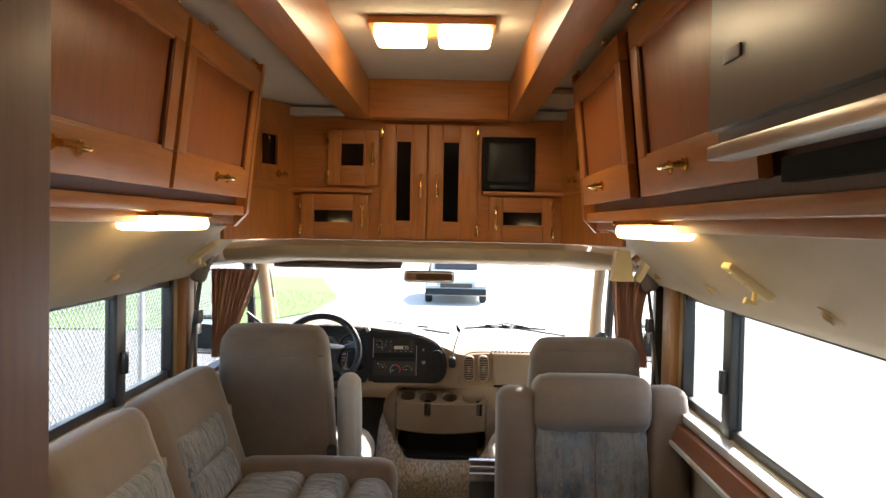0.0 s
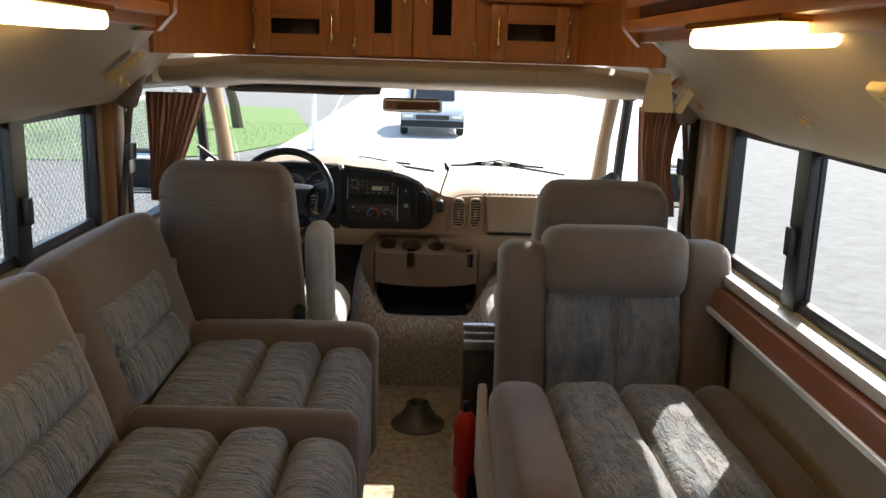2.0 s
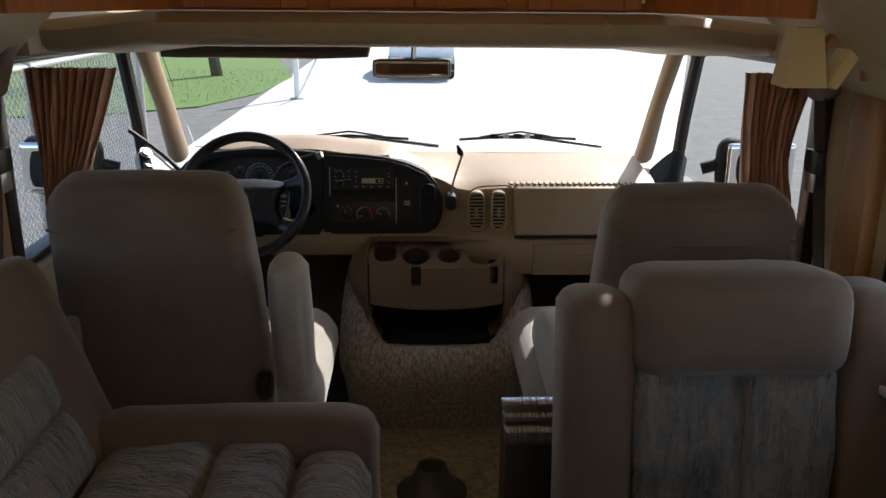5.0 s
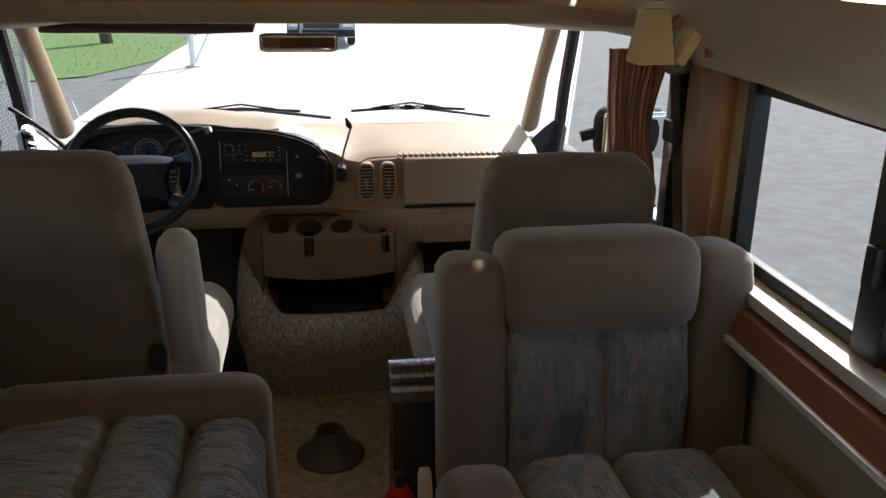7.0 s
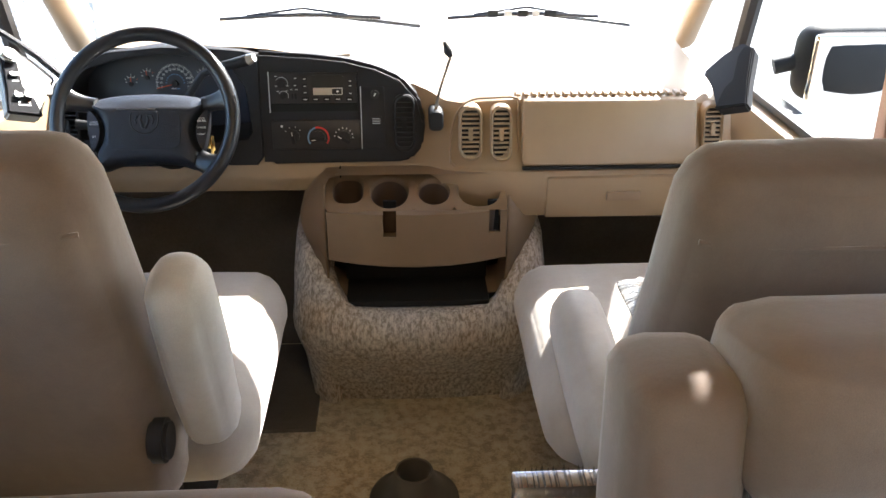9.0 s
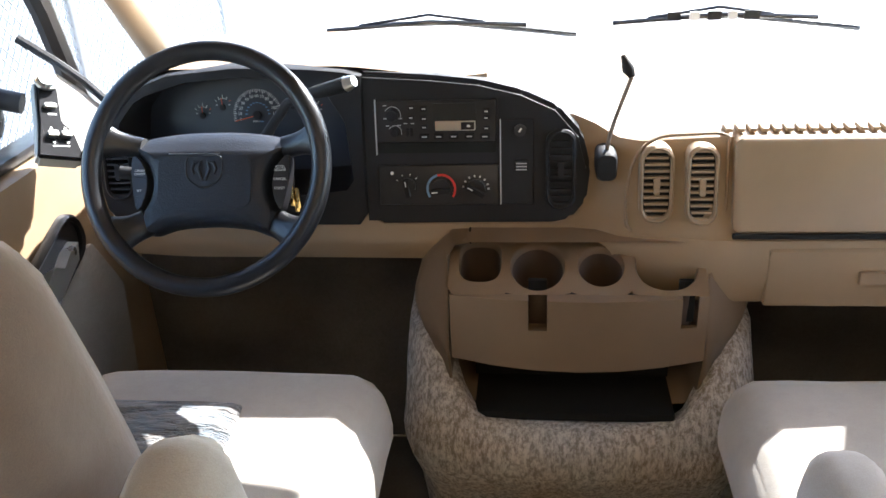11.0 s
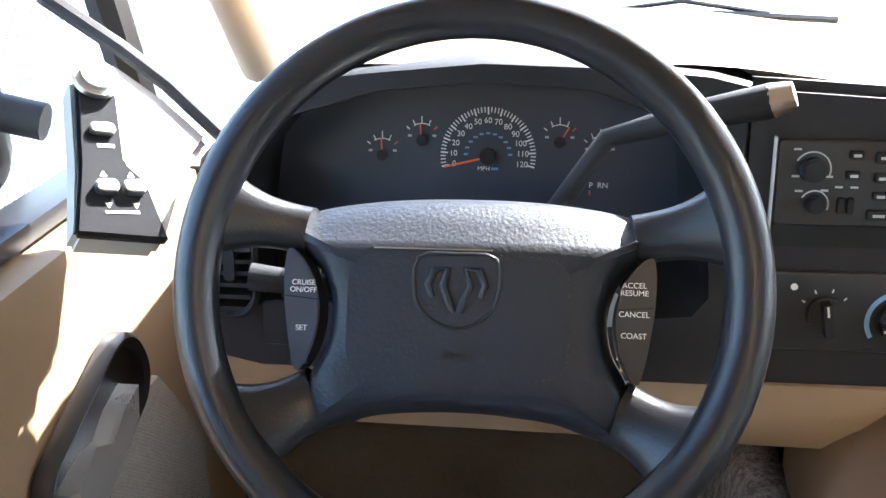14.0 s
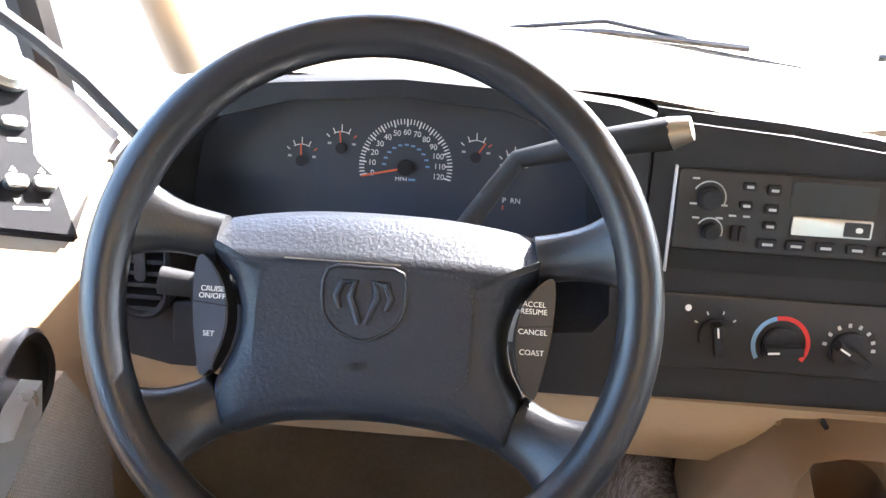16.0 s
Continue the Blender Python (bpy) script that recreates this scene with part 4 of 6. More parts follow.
hub_bm = rings([hub_ring(0.012, -0.070, 0), hub_ring(0.001, -0.058, 0), hub_ring(0.0, -0.045, 0), hub_ring(0.0025, -0.034, 0.12), hub_ring(0.006, -0.022, 0.5), hub_ring(0.010, -0.0148, 0.85), hub_ring(0.013, -0.0118, 1.0), *([(x * k, -0.02 + (y + 0.02) * k, -0.0106) for x, y, z in hub_ring(0.013, 0, 1.0)] for k in (0.85, 0.5, 0.06))])
bmesh.ops.transform(hub_bm, matrix=WM, verts=hub_bm.verts)
part("hub", hub_bm, PAD, sw, "grained navy-black hub pad", angle=60)
for sx in (-1, 1):
    for (ax, ay, aw), (bx, by, bw), side in (((0.112, 0.036, 0.017), (0.179, 0.047, 0.040), 1), ((0.100, -0.079, 0.022), (0.150, -0.106, 0.046), -1)):
        loops = []
        for k in range(13):
            q = k / 12
            x, y = sx * (ax + (bx - ax) * q), ay + (by - ay) * q
            w = aw + (bw - aw) * max(0, q - 0.15) ** 2.6 / 0.85 ** 2.6
            d = Vector((sx * (bx - ax), by - ay, 0)).normalized()
            sd = Vector((-d.y, d.x, 0)) * (1 if sx > 0 else -1)
            zc, th = -0.034 + 0.034 * q ** 1.4, 0.0165 - 0.003 * q
            loops.append([WM @ (Vector((x, y, zc)) + sd * w * math.cos(u) + Vector((0, 0, th * math.copysign(abs(math.sin(u)) ** 0.7, math.sin(u))))) for u in (6.2832 * j / 16 for j in range(16))])
        part("spoke", rings(loops), RIM, sw, angle=80)
    pod = closed_curve([(sx * x, y) for x, y in ((0.125, 0.021), (0.115, 0.018), (0.1045, 0.002), (0.0995, -0.02), (0.103, -0.043), (0.1125, -0.061), (0.118, -0.053), (0.125, -0.014))], 3)
    # the left pod's lighter plastic paints the light falling on that side
    pd = part("button_pod", on_wheel(pod, -0.045, -0.018, 0.003), NAVY if sx < 0 else BLACK, sw, "cruise control buttons")
    part("pod_split", on_wheel([(sx * 0.101, -0.0125), (sx * 0.124, -0.0105), (sx * 0.124, -0.0098), (sx * 0.101, -0.0118)], -0.019, -0.0176), DEEP, sw, smooth=False)
    part("hub_seam", tube([WM @ Vector((sx * x, y, z)) for x, y, z in ((0.1235, 0.046, -0.037), (0.1225, 0.034, -0.029), (0.117, 0.021, -0.031))], 0.0009, 6), DEEP, sw, "dark seam between pad and spoke")
lid = [(0.0745 * math.copysign(abs(math.cos(a)) ** 0.34, math.cos(a)) - 0.004, -0.0205 + 0.0425 * math.copysign(abs(math.sin(a)) ** 0.34, math.sin(a))) for a in (6.2832 * (i + 0.5) / 56 for i in range(56))]
part("airbag_lid", on_wheel(lid, -0.0125, -0.0086, 0.0016), PAD, sw, "raised airbag lid", angle=60)
shield = closed_curve([(-0.031, 0.018), (-0.005, 0.0205), (0.021, 0.018), (0.0225, -0.008), (0.013, -0.022), (-0.005, -0.029), (-0.023, -0.022), (-0.0325, -0.008)], 3)
part("badge", tube([WM @ Vector((x, y, -0.0086)) for x, y in shield], 0.0014, 6, closed=True), RIM, sw, "plain moulded shield badge", angle=80)
for sx in (-1, 1):
    part("badge_relief", tube([WM @ Vector((-0.005 + sx * x, y, -0.0086)) for x, y in ((0.002, -0.018), (0.009, 0.0), (0.006, 0.011), (0.015, 0.010), (0.019, 0.0), (0.016, -0.008))], [0.0026, 0.003, 0.0024, 0.003, 0.0026, 0.0018], 8), PAD, sw, "plain moulded relief")
    part("lid_mark", on_wheel([(sx * 0.047 - 0.009, -0.001), (sx * 0.047 + 0.001, -0.001), (sx * 0.047 + 0.001, 0.002), (sx * 0.047 - 0.009, 0.002)], -0.0095, -0.0088), RIM, sw, smooth=False)
col = thing("steering_column", (-0.487, 4.3, 0.75), "black steering column shroud with stalks and keys", "steering column")
part("shroud", tube([WM @ Vector((0, 0, -0.05)), WM @ Vector((0, 0, -0.10)), WM @ Vector((0, -0.01, -0.28))], [0.05, 0.062, 0.07], 20), CHARCOAL, col)
part("turn_stalk", tube([WM @ Vector((-0.05, -0.005, -0.075)), WM @ Vector((-0.12, 0.0, -0.068)), WM @ Vector((-0.165, 0.004, -0.062))], [0.007, 0.009, 0.011], 10), CHARCOAL, col, "turn signal stalk")
part("stalk_grip", tube([WM @ Vector((-0.115, 0.0, -0.068)), WM @ Vector((-0.14, 0.002, -0.065))], 0.0125, 14), CHARCOAL, col)
sl = part("shift_lever", tube([WM @ Vector((0.05, 0.05, -0.10)), Vector((-0.40, 4.29, 0.935)), Vector((-0.345, 4.27, 0.958)), Vector((-0.292, 4.256, 0.974))], [0.009, 0.008, 0.0105, 0.0125], 12), CHARCOAL, col, "gear shift lever with grey grip")
part("shift_tip", tube([Vector((-0.292, 4.256, 0.974)), Vector((-0.278, 4.252, 0.980))], [0.0125, 0.009], 12), STEEL, sl, "bright button tip")
part("ignition", disc(WM @ Vector((0.088, -0.01, -0.11)), WM.to_3x3() @ Vector((0.3, 0, 1)), 0.02, 0.035, 18, 0.003), BLACK, col)
kb = part("key", disc(WM @ Vector((0.098, -0.01, -0.075)), WM.to_3x3() @ Vector((0.3, 0, 1)), 0.013, 0.006, 14, 0.002), STEEL, col, "bright key in the ignition")
for i, (dx, dz) in enumerate(((0.0, -0.02), (0.008, -0.026), (0.004, -0.034))):
    part("hanging_key", box(-0.39 + dx, -0.383 + dx, 4.205 + 0.004 * i, 4.207 + 0.004 * i, 0.83 + dz - 0.02, 0.845 + dz, 0.001), BRASS, col)

# ---- engine cover and cup console ----
eng = thing("engine_cover", (0.07, 4.4, FZ), "speckled grey carpeted engine cover bulging between the seats", "engine cover")
shell = bmesh.new()
# plan place, outward way, top height and how far the top leans back, from the back of one flank to the front's middle
half_plan = [(-0.25, 4.60, -1, 0, 0.535, 0.03), (-0.25, 4.42, -1, 0, 0.535, 0.03), (-0.25, 4.33, -1, 0, 0.535, 0.035), (-0.246, 4.265, -0.92, -0.38, 0.53, 0.06), (-0.226, 4.212, -0.7, -0.7, 0.525, 0.085), (-0.19, 4.18, -0.38, -0.92, 0.505, 0.10), (-0.155, 4.168, -0.1, -1, 0.47, 0.08), (-0.125, 4.165, 0, -1, 0.43, 0.045), (-0.105, 4.165, 0, -1, 0.398, 0.025), (-0.085, 4.163, 0, -1, 0.383, 0.02), (0.0, 4.158, 0, -1, 0.378, 0.02)]
plan = half_plan + [(0.077, 4.156, 0, -1, 0.377, 0.02)] + [(0.154 - x, y, -nx, ny, h, o) for x, y, nx, ny, h, o in reversed(half_plan)]
layers = []
for x, y, nx, ny, h, o in plan:
    u = 0.25 - 0.75 * ny
    prof = [(FZ, 0.15 * u), (0.09, 0.12 * u), (0.17, 0.075 * u), (0.235, 0.028 * u), (0.285, 0.003 * u), (0.32, 0.0), (0.32 + 0.5 * (h - 0.32), 0.25 * o), (h - 0.018, 0.6 * o), (h - 0.004, 0.85 * o), (h, o + 0.012), (h - 0.004, o + 0.035), (h - 0.04, o + 0.05)]
    layers.append([(x - nx * d, y - ny * d, z) for z, d in prof])
for c0, c1 in zip(layers, layers[1:]):
    for i in range(len(c0) - 1):
        shell.faces.new([shell.verts.new(p) for p in (c0[i], c1[i], c1[i + 1], c0[i + 1])])
bmesh.ops.remove_doubles(shell, verts=shell.verts, dist=1e-5)
bmesh.ops.recalc_face_normals(shell, faces=shell.faces)
part("carpet_shell", shell, SPECKLE, eng, "speckled grey-brown carpet", angle=70)
con = thing("cup_console", (0.07, 4.3, 0.34), "tan moulded console with four cup wells and an open bin", "console")
outer = by_angle(closed_curve([(-0.18, 0.50), (-0.208, 0.58), (-0.195, 0.64), (-0.15, 0.692), (-0.10, 0.702), (0.23, 0.702), (0.29, 0.692), (0.342, 0.64), (0.357, 0.58), (0.325, 0.50), (0.275, 0.38), (-0.135, 0.38)], 4), (0.068, 0.58), 72)
inner = by_angle(rounded(0.424, 0.316, 0.03, 5, 0.068, 0.545), (0.068, 0.58), 72)
blend = lambda k: [(a[0] + (b[0] - a[0]) * k, a[1] + (b[1] - a[1]) * k) for a, b in zip(outer, inner)]
lay = lambda pts, y: [(x, y + 0.28 * (z - 0.58) + 0.6 * max(0, 0.53 - z), z) for x, z in pts]
part("surround", rings([lay(outer, 4.36), lay(outer, 4.262), lay(blend(0.12), 4.246), lay(blend(0.5), 4.232), lay(blend(0.88), 4.205), lay(inner, 4.206), lay(inner, 4.33)], cap=False), CONSOLE, con, "brown moulded console surround", angle=70)
part("tray_back", box(-0.15, 0.285, 4.288, 4.345, 0.58, 0.70, 0.01), TAN_DARK, con)
# bin floor and back are black to paint the shade inside
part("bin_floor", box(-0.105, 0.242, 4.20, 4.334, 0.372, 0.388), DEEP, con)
part("bin_back", box(-0.11, 0.245, 4.318, 4.334, 0.38, 0.56), DEEP, con, "inside of the bin, its shade painted black")
TOP = 0.640
wells = [(-0.09, 4.242, 0.034, 0.040, -0.142, -0.047, 3.0), (0.005, 4.232, 0.043, 0.046, -0.047, 0.058, 2.0), (0.108, 4.232, 0.036, 0.038, 0.058, 0.155, 2.0), (0.213, 4.236, 0.048, 0.048, 0.155, 0.275, 2.2)]
for cx, cy, rx, ry, x0, x1, p in wells:
    edge = by_angle([(x0, 4.176), (x1, 4.176), (x1, 4.292), (x0, 4.292)], (cx, cy), 32)
    se = lambda k: [(cx + rx * k * math.copysign(abs(math.cos(a)) ** (2 / p), math.cos(a)), cy + ry * k * math.copysign(abs(math.sin(a)) ** (2 / p), math.sin(a))) for a in (6.2832 * i / 32 for i in range(32))]
    tray = rings([[(x, y, TOP) for x, y in edge], [(x, y, TOP) for x, y in se(1.06)], [(x, y, TOP - 0.004) for x, y in se(1.0)], [(x, y, TOP - 0.012) for x, y in se(0.98)]], cap=False)
    cup = rings([[(x, y, TOP - 0.010) for x, y in se(0.985)], [(x, y, TOP - 0.125) for x, y in se(0.88)], [(x, y, TOP - 0.127) for x, y in se(0.4)]], cap=False)
    bmesh.ops.contextual_create(cup, geom=[e for e in cup.edges if e.is_boundary and max(v.co.z for v in e.verts) < TOP - 0.1])
    for b_ in (tray, cup):
        for v in b_.verts:
            v.co.z += (v.co.y - 4.176) * 0.42
    part("cup_tray", tray, CONSOLE, con, "tan tray round a cup well", angle=50)
    part("cup_well", cup, WELL, con, "brown cup well darkened with painted depth shade", angle=50)


def front_piece(xs, z0, z1, lip=0.006):
    y = lambda x: 4.152 + 0.022 * ((x - 0.068) / 0.205) ** 2
    sag = lambda x: 0.012 * (1 - ((x - 0.068) / 0.205) ** 2)
    return rings([[(x, y(x) + (0.010 if z0 < 0.55 else 0), z0 - (sag(x) if z0 < 0.55 else 0)), (x, y(x), z0 - (sag(x) if z0 < 0.55 else 0) + 0.006), (x, y(x) - lip, z1 - 2 * lip), (x, y(x) - 0.3 * lip, z1), (x, 4.178, z1), (x, 4.185, z0)] for x in xs])


span = lambda a, b: [a + (b - a) * i / 6 for i in range(7)]
part("front_lower", front_piece(span(-0.138, 0.274), 0.5135, 0.585, 0.0), CONSOLE, con, "tan front of the cup tray", angle=50)
for a, b in ((-0.138, -0.010), (0.020, 0.232), (0.258, 0.274)):
    part("front_upper", front_piece(span(a, b), 0.5845, TOP, 0.0), CONSOLE, con, angle=50)
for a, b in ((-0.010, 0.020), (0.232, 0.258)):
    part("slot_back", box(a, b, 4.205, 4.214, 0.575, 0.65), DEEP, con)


# ---- instruments, radio and heater panel ----
TURN_D = Matrix(((1, 0, 0), (0, 0.196, -0.981), (0, 0.981, 0.196))).to_4x4()


def words(name, text, at, size, mat, parent, turn=TURN_D, label="", align="CENTER", thick=0.0002):
    """Letters in the built-in font, standing on a surface."""
    cu = bpy.data.curves.new(name, "FONT")
    cu.body, cu.size, cu.align_x, cu.align_y, cu.extrude = text, size, align, "CENTER", thick
    tmp = bpy.data.objects.new(name, cu)
    me = bpy.data.meshes.new_from_object(tmp)
    bpy.data.objects.remove(tmp)
    b = bmesh.new()
    b.from_mesh(me)
    bpy.data.meshes.remove(me)
    bmesh.ops.transform(b, matrix=Matrix.Translation(at) @ turn, verts=b.verts)
    return part(name, b, mat, parent, label, smooth=False)


def bar(c, ang, r0, r1, w, put, out=0.0006):
    """A flat tick between two radii about c, on the surface that put() gives."""
    ca, sa = math.cos(ang), math.sin(ang)
    q = [(c[0] + r * ca - s * w * sa, c[1] + r * sa + s * w * ca) for r, s in ((r0, -1), (r1, -1), (r1, 1), (r0, 1))]
    return rings([[put(x, z, 0.0) for x, z in q], [put(x, z, out) for x, z in q]])


def arc(c, r, a0, a1, w, put, out=0.0006, n=24):
    t = bmesh.new()
    for i in range(n):
        p, q = a0 + (a1 - a0) * i / n, a0 + (a1 - a0) * (i + 1) / n
        k = [(c[0] + rr * math.cos(a), c[1] + rr * math.sin(a)) for rr, a in ((r - w, p), (r + w, p), (r + w, q), (r - w, q))]
        rings([[put(x, z, 0.0) for x, z in k], [put(x, z, out) for x, z in k]], cap=True, bm=t)
    bmesh.ops.remove_doubles(t, verts=t.verts, dist=1e-5)
    return t


SC = (-0.502, 0.862)
gp_face = lambda x, z, o=0.0: gface(x, z, 0.0008 + o)
for i in range(49):
    a = radians(193 - 206 * i / 48)
    part("speed_tick", bar(SC, a, 0.041 if i % 4 else 0.039, 0.046, 0.0005 if i % 4 else 0.0007, gp_face), WHITE, gp, smooth=False)
for k in range(13):
    a = radians(193 - 206 * k / 12)
    words("speed_number", str(k * 10), gface(SC[0] + 0.0335 * math.cos(a), SC[1] + 0.0335 * math.sin(a), 0.0015), 0.0078, WHITE, gp)
    if k in range(1, 12):
        part("inner_mark", bar((SC[0] + 0.0215 * math.cos(a), SC[1] + 0.0215 * math.sin(a)), 0, -0.002, 0.002, 0.0008, gp_face), BLUE, gp, smooth=False)
words("mph", "MPH", gface(SC[0] - 0.004, SC[1] - 0.012, 0.0015), 0.006, WHITE, gp)
part("unit_mark", bar((SC[0] + 0.006, SC[1] - 0.012), 0, -0.003, 0.004, 0.001, gp_face), BLUE, gp, smooth=False)
nd = part("needle", bar(SC, radians(193), 0.004, 0.044, 0.0008, lambda x, z, o=0.0: gface(x, z, 0.004 + o), 0.001), ORANGE, gp, "orange pointer", smooth=False)
part("needle_cap", disc(gface(*SC, 0.002), (0, -0.98, 0.2), 0.008, 0.005, 20, 0.001), CHARCOAL, gp)
for dx, dz, ptr, ends in ((-0.103, 0.0, 92, "LH"), (-0.064, 0.0145, 95, ""), (0.068, 0.0145, 58, "EF"), (0.106, 0.004, 92, "")):
    c = (SC[0] + dx, SC[1] + dz)
    for ang, l in ((40, 0.004), (65, 0.005), (90, 0.007), (115, 0.005), (140, 0.004)):
        part("gauge_tick", bar(c, radians(ang), 0.0155, 0.0155 + l, 0.0005, gp_face), WHITE if ang != 40 else ORANGE, gp, smooth=False)
    part("gauge_arc", arc(c, 0.0155, radians(60), radians(120), 0.0004, gp_face), WHITE, gp, smooth=False)
    part("gauge_needle", bar(c, radians(ptr), 0.003, 0.017, 0.0006, lambda x, z, o=0.0: gface(x, z, 0.004 + o), 0.001), ORANGE, gp, smooth=False)
    part("gauge_cap", disc(gface(*c, 0.002), (0, -0.98, 0.2), 0.0055, 0.004, 16, 0.001), CHARCOAL, gp)
    for sx in (-1, 1):
        part("gauge_mark", bar((c[0] + sx * 0.012, c[1] + 0.004), 0, -0.0018, 0.0018, 0.001, gp_face), PRINT, gp, smooth=False)
words("gear_letters", "P  RN", gface(SC[0] + 0.106, SC[1] - 0.026, 0.0015), 0.0075, WHITE, gp)
part("gear_pointer", bar((SC[0] + 0.098, SC[1] - 0.033), radians(90), -0.002, 0.002, 0.0006, gp_face), ORANGE, gp, smooth=False)

F = 0.0121                      # how far the instrument bay's front stands out
dput = lambda x, z, o=0.0: dface(x, z, F + o)


def plate(x0, x1, z0, z1, o0, o1, r=0.003, bevel=0.0):
    t = rings([[dput(x, z, o0) for x, z in oblong(x0, x1, z0, z1, r)], [dput(x, z, o1) for x, z in oblong(x0, x1, z0, z1, r)]])
    bmesh.ops.recalc_face_normals(t, faces=t.faces)
    if bevel:
        bmesh.ops.bevel(t, geom=t.edges[:], offset=bevel, segments=1, affect="EDGES", clamp_overlap=True)
    return t


rad = part("radio", plate(-0.262, -0.064, 0.847, 0.914, 0.0, 0.004, 0.003, 0.001), BLACK, db, "black cassette radio")
ru = lambda cx: (cx - 150) / 555 * 0.198 - 0.262
rz = lambda cy: 0.914 - (cy - 85) / 190 * 0.067
part("pocket", plate(-0.262, -0.064, 0.828, 0.846, 0.0, 0.0008), DEEP, db)
for x in (-0.2645, -0.0615):
    part("trim_line", plate(x - 0.001, x + 0.001, 0.826, 0.916, 0.0, 0.004, 0.0008), PRINT if x < -0.2 else CHARCOAL, db)
for cx, cy, r in ((225, 150, 0.0105), (235, 228, 0.0075)):
    k = part("knob", disc(dput(ru(cx), rz(cy), 0.004), (0, -0.98, 0.2), r, 0.010, 24, 0.0015, r2=r * 0.9), CHARCOAL, rad, "round radio knob")
    part("knob_scale", arc((ru(cx), rz(cy)), r + 0.0035, radians(-20), radians(150), 0.0005, lambda x, z, o=0.0: dput(x, z, 0.0042 + o)), PRINT, rad, smooth=False)
for cx, cy, w, h in ((315, 115, 30, 18), (312, 160, 30, 18), (373, 120, 32, 24), (373, 165, 32, 22), (373, 205, 32, 18), (373, 248, 46, 24), (440, 248, 46, 24), (510, 248, 46, 24), (583, 248, 46, 24), (655, 250, 46, 24), (662, 135, 30, 24), (662, 165, 30, 18), (662, 212, 30, 14), (292, 228, 14, 36), (312, 228, 14, 36)):
    x, z, a, b = ru(cx), rz(cy), w / 555 * 0.099, h / 190 * 0.0335
    bt = part("radio_button", plate(x - a, x + a, z - b, z + b, 0.004, 0.0075, 0.0015, 0.0008), CHARCOAL, rad)
    if w > 20:
        part("button_mark", plate(x - a * 0.55, x + a * 0.55, z - 0.0011, z + 0.0011, 0.0076, 0.0079, 0.0004), PRINT, rad)
for cx, cy in ((190, 105), (190, 165), (262, 165), (200, 198), (255, 196), (285, 188), (318, 188)):
    part("print_mark", plate(ru(cx) - 0.003, ru(cx) + 0.003, rz(cy) - 0.0008, rz(cy) + 0.0008, 0.0042, 0.0045, 0.0003), PRINT, rad)
part("display", plate(ru(415), ru(615), rz(172), rz(98), 0.0042, 0.0052, 0.002), SCREEN, rad, "dark display window")
part("tape_door", plate(ru(424), ru(612), rz(222), rz(178), 0.004, 0.0065, 0.0015, 0.0006), STEEL, rad, "bright edged cassette slot")
part("tape_slot", plate(ru(545), ru(606), rz(217), rz(183), 0.0066, 0.0072, 0.001), BLACK, rad)
part("tape_dot", plate(ru(572), ru(588), rz(206), rz(194), 0.0073, 0.0078, 0.0015), WHITE, rad)
cc = part("heater_panel", plate(-0.263, -0.06, 0.742, 0.808, 0.0, 0.003, 0.003, 0.001), BLACK, db, "black heater control panel")
hu = lambda cx: (cx - 135) / 555 * 0.203 - 0.263
hz = lambda cy: 0.808 - (cy - 395) / 155 * 0.064
hput = lambda x, z, o=0.0: dput(x, z, 0.0032 + o)
for cx, cy, r, ang in ((268, 478, 0.0145, 100), (425, 490, 0.0165, 185), (585, 490, 0.0165, 150)):
    k = part("heater_knob", disc(hput(hu(cx), hz(cy)), (0, -0.98, 0.2), r, 0.006, 28, 0.001), BLACK, cc, "round black heater knob")
    g = bar((hu(cx), hz(cy)), radians(ang), -r * 0.95, r * 0.95, 0.0035, lambda x, z, o=0.0: hput(x, z, 0.005 + o), 0.010)
    part("knob_grip", g, CHARCOAL, k, smooth=False)
    part("knob_pointer", bar((hu(cx), hz(cy)), radians(ang), r * 0.3, r * 0.9, 0.0008, lambda x, z, o=0.0: hput(x, z, 0.0152 + o)), WHITE, k, smooth=False)
tc = (hu(425), hz(490))
part("cold_arc", arc(tc, 0.0235, radians(105), radians(215), 0.0019, hput), BLUE, cc, "blue cold arc", smooth=False)
part("hot_arc", arc(tc, 0.0235, radians(-35), radians(105), 0.0019, hput), RED, cc, "red hot arc", smooth=False)
for ang in (150, 115, 75, 40):
    part("fan_mark", bar((hu(268), hz(478)), radians(ang), 0.0185, 0.0215, 0.0006, hput), WHITE, cc, smooth=False)
part("fan_symbol", plate(hu(190), hu(206), hz(432), hz(418), 0.0032, 0.0037), WHITE, cc)
for ang in (170, 145, 120, 95, 70, 45, 20, 0):
    part("mode_mark", bar((hu(585), hz(490)), radians(ang), 0.0195, 0.023, 0.0014, hput), PRINT, cc, smooth=False)
part("switch_panel", plate(-0.056, -0.002, 0.742, 0.882, 0.0, 0.0025, 0.004, 0.001), CHARCOAL, db)
part("switch_edge", plate(-0.0575, -0.0555, 0.742, 0.882, 0.0, 0.004, 0.0008), PRINT, db)
lt = part("lighter", disc(dput(-0.024, 0.864, 0.002), (0, -0.98, 0.2), 0.010, 0.008, 20, 0.001), BLACK, db, "black lighter knob")
part("lighter_mark", bar((-0.024, 0.866), radians(60), -0.003, 0.004, 0.0014, lambda x, z, o=0.0: dput(x, z, 0.0102 + o)), WHITE, lt, smooth=False)
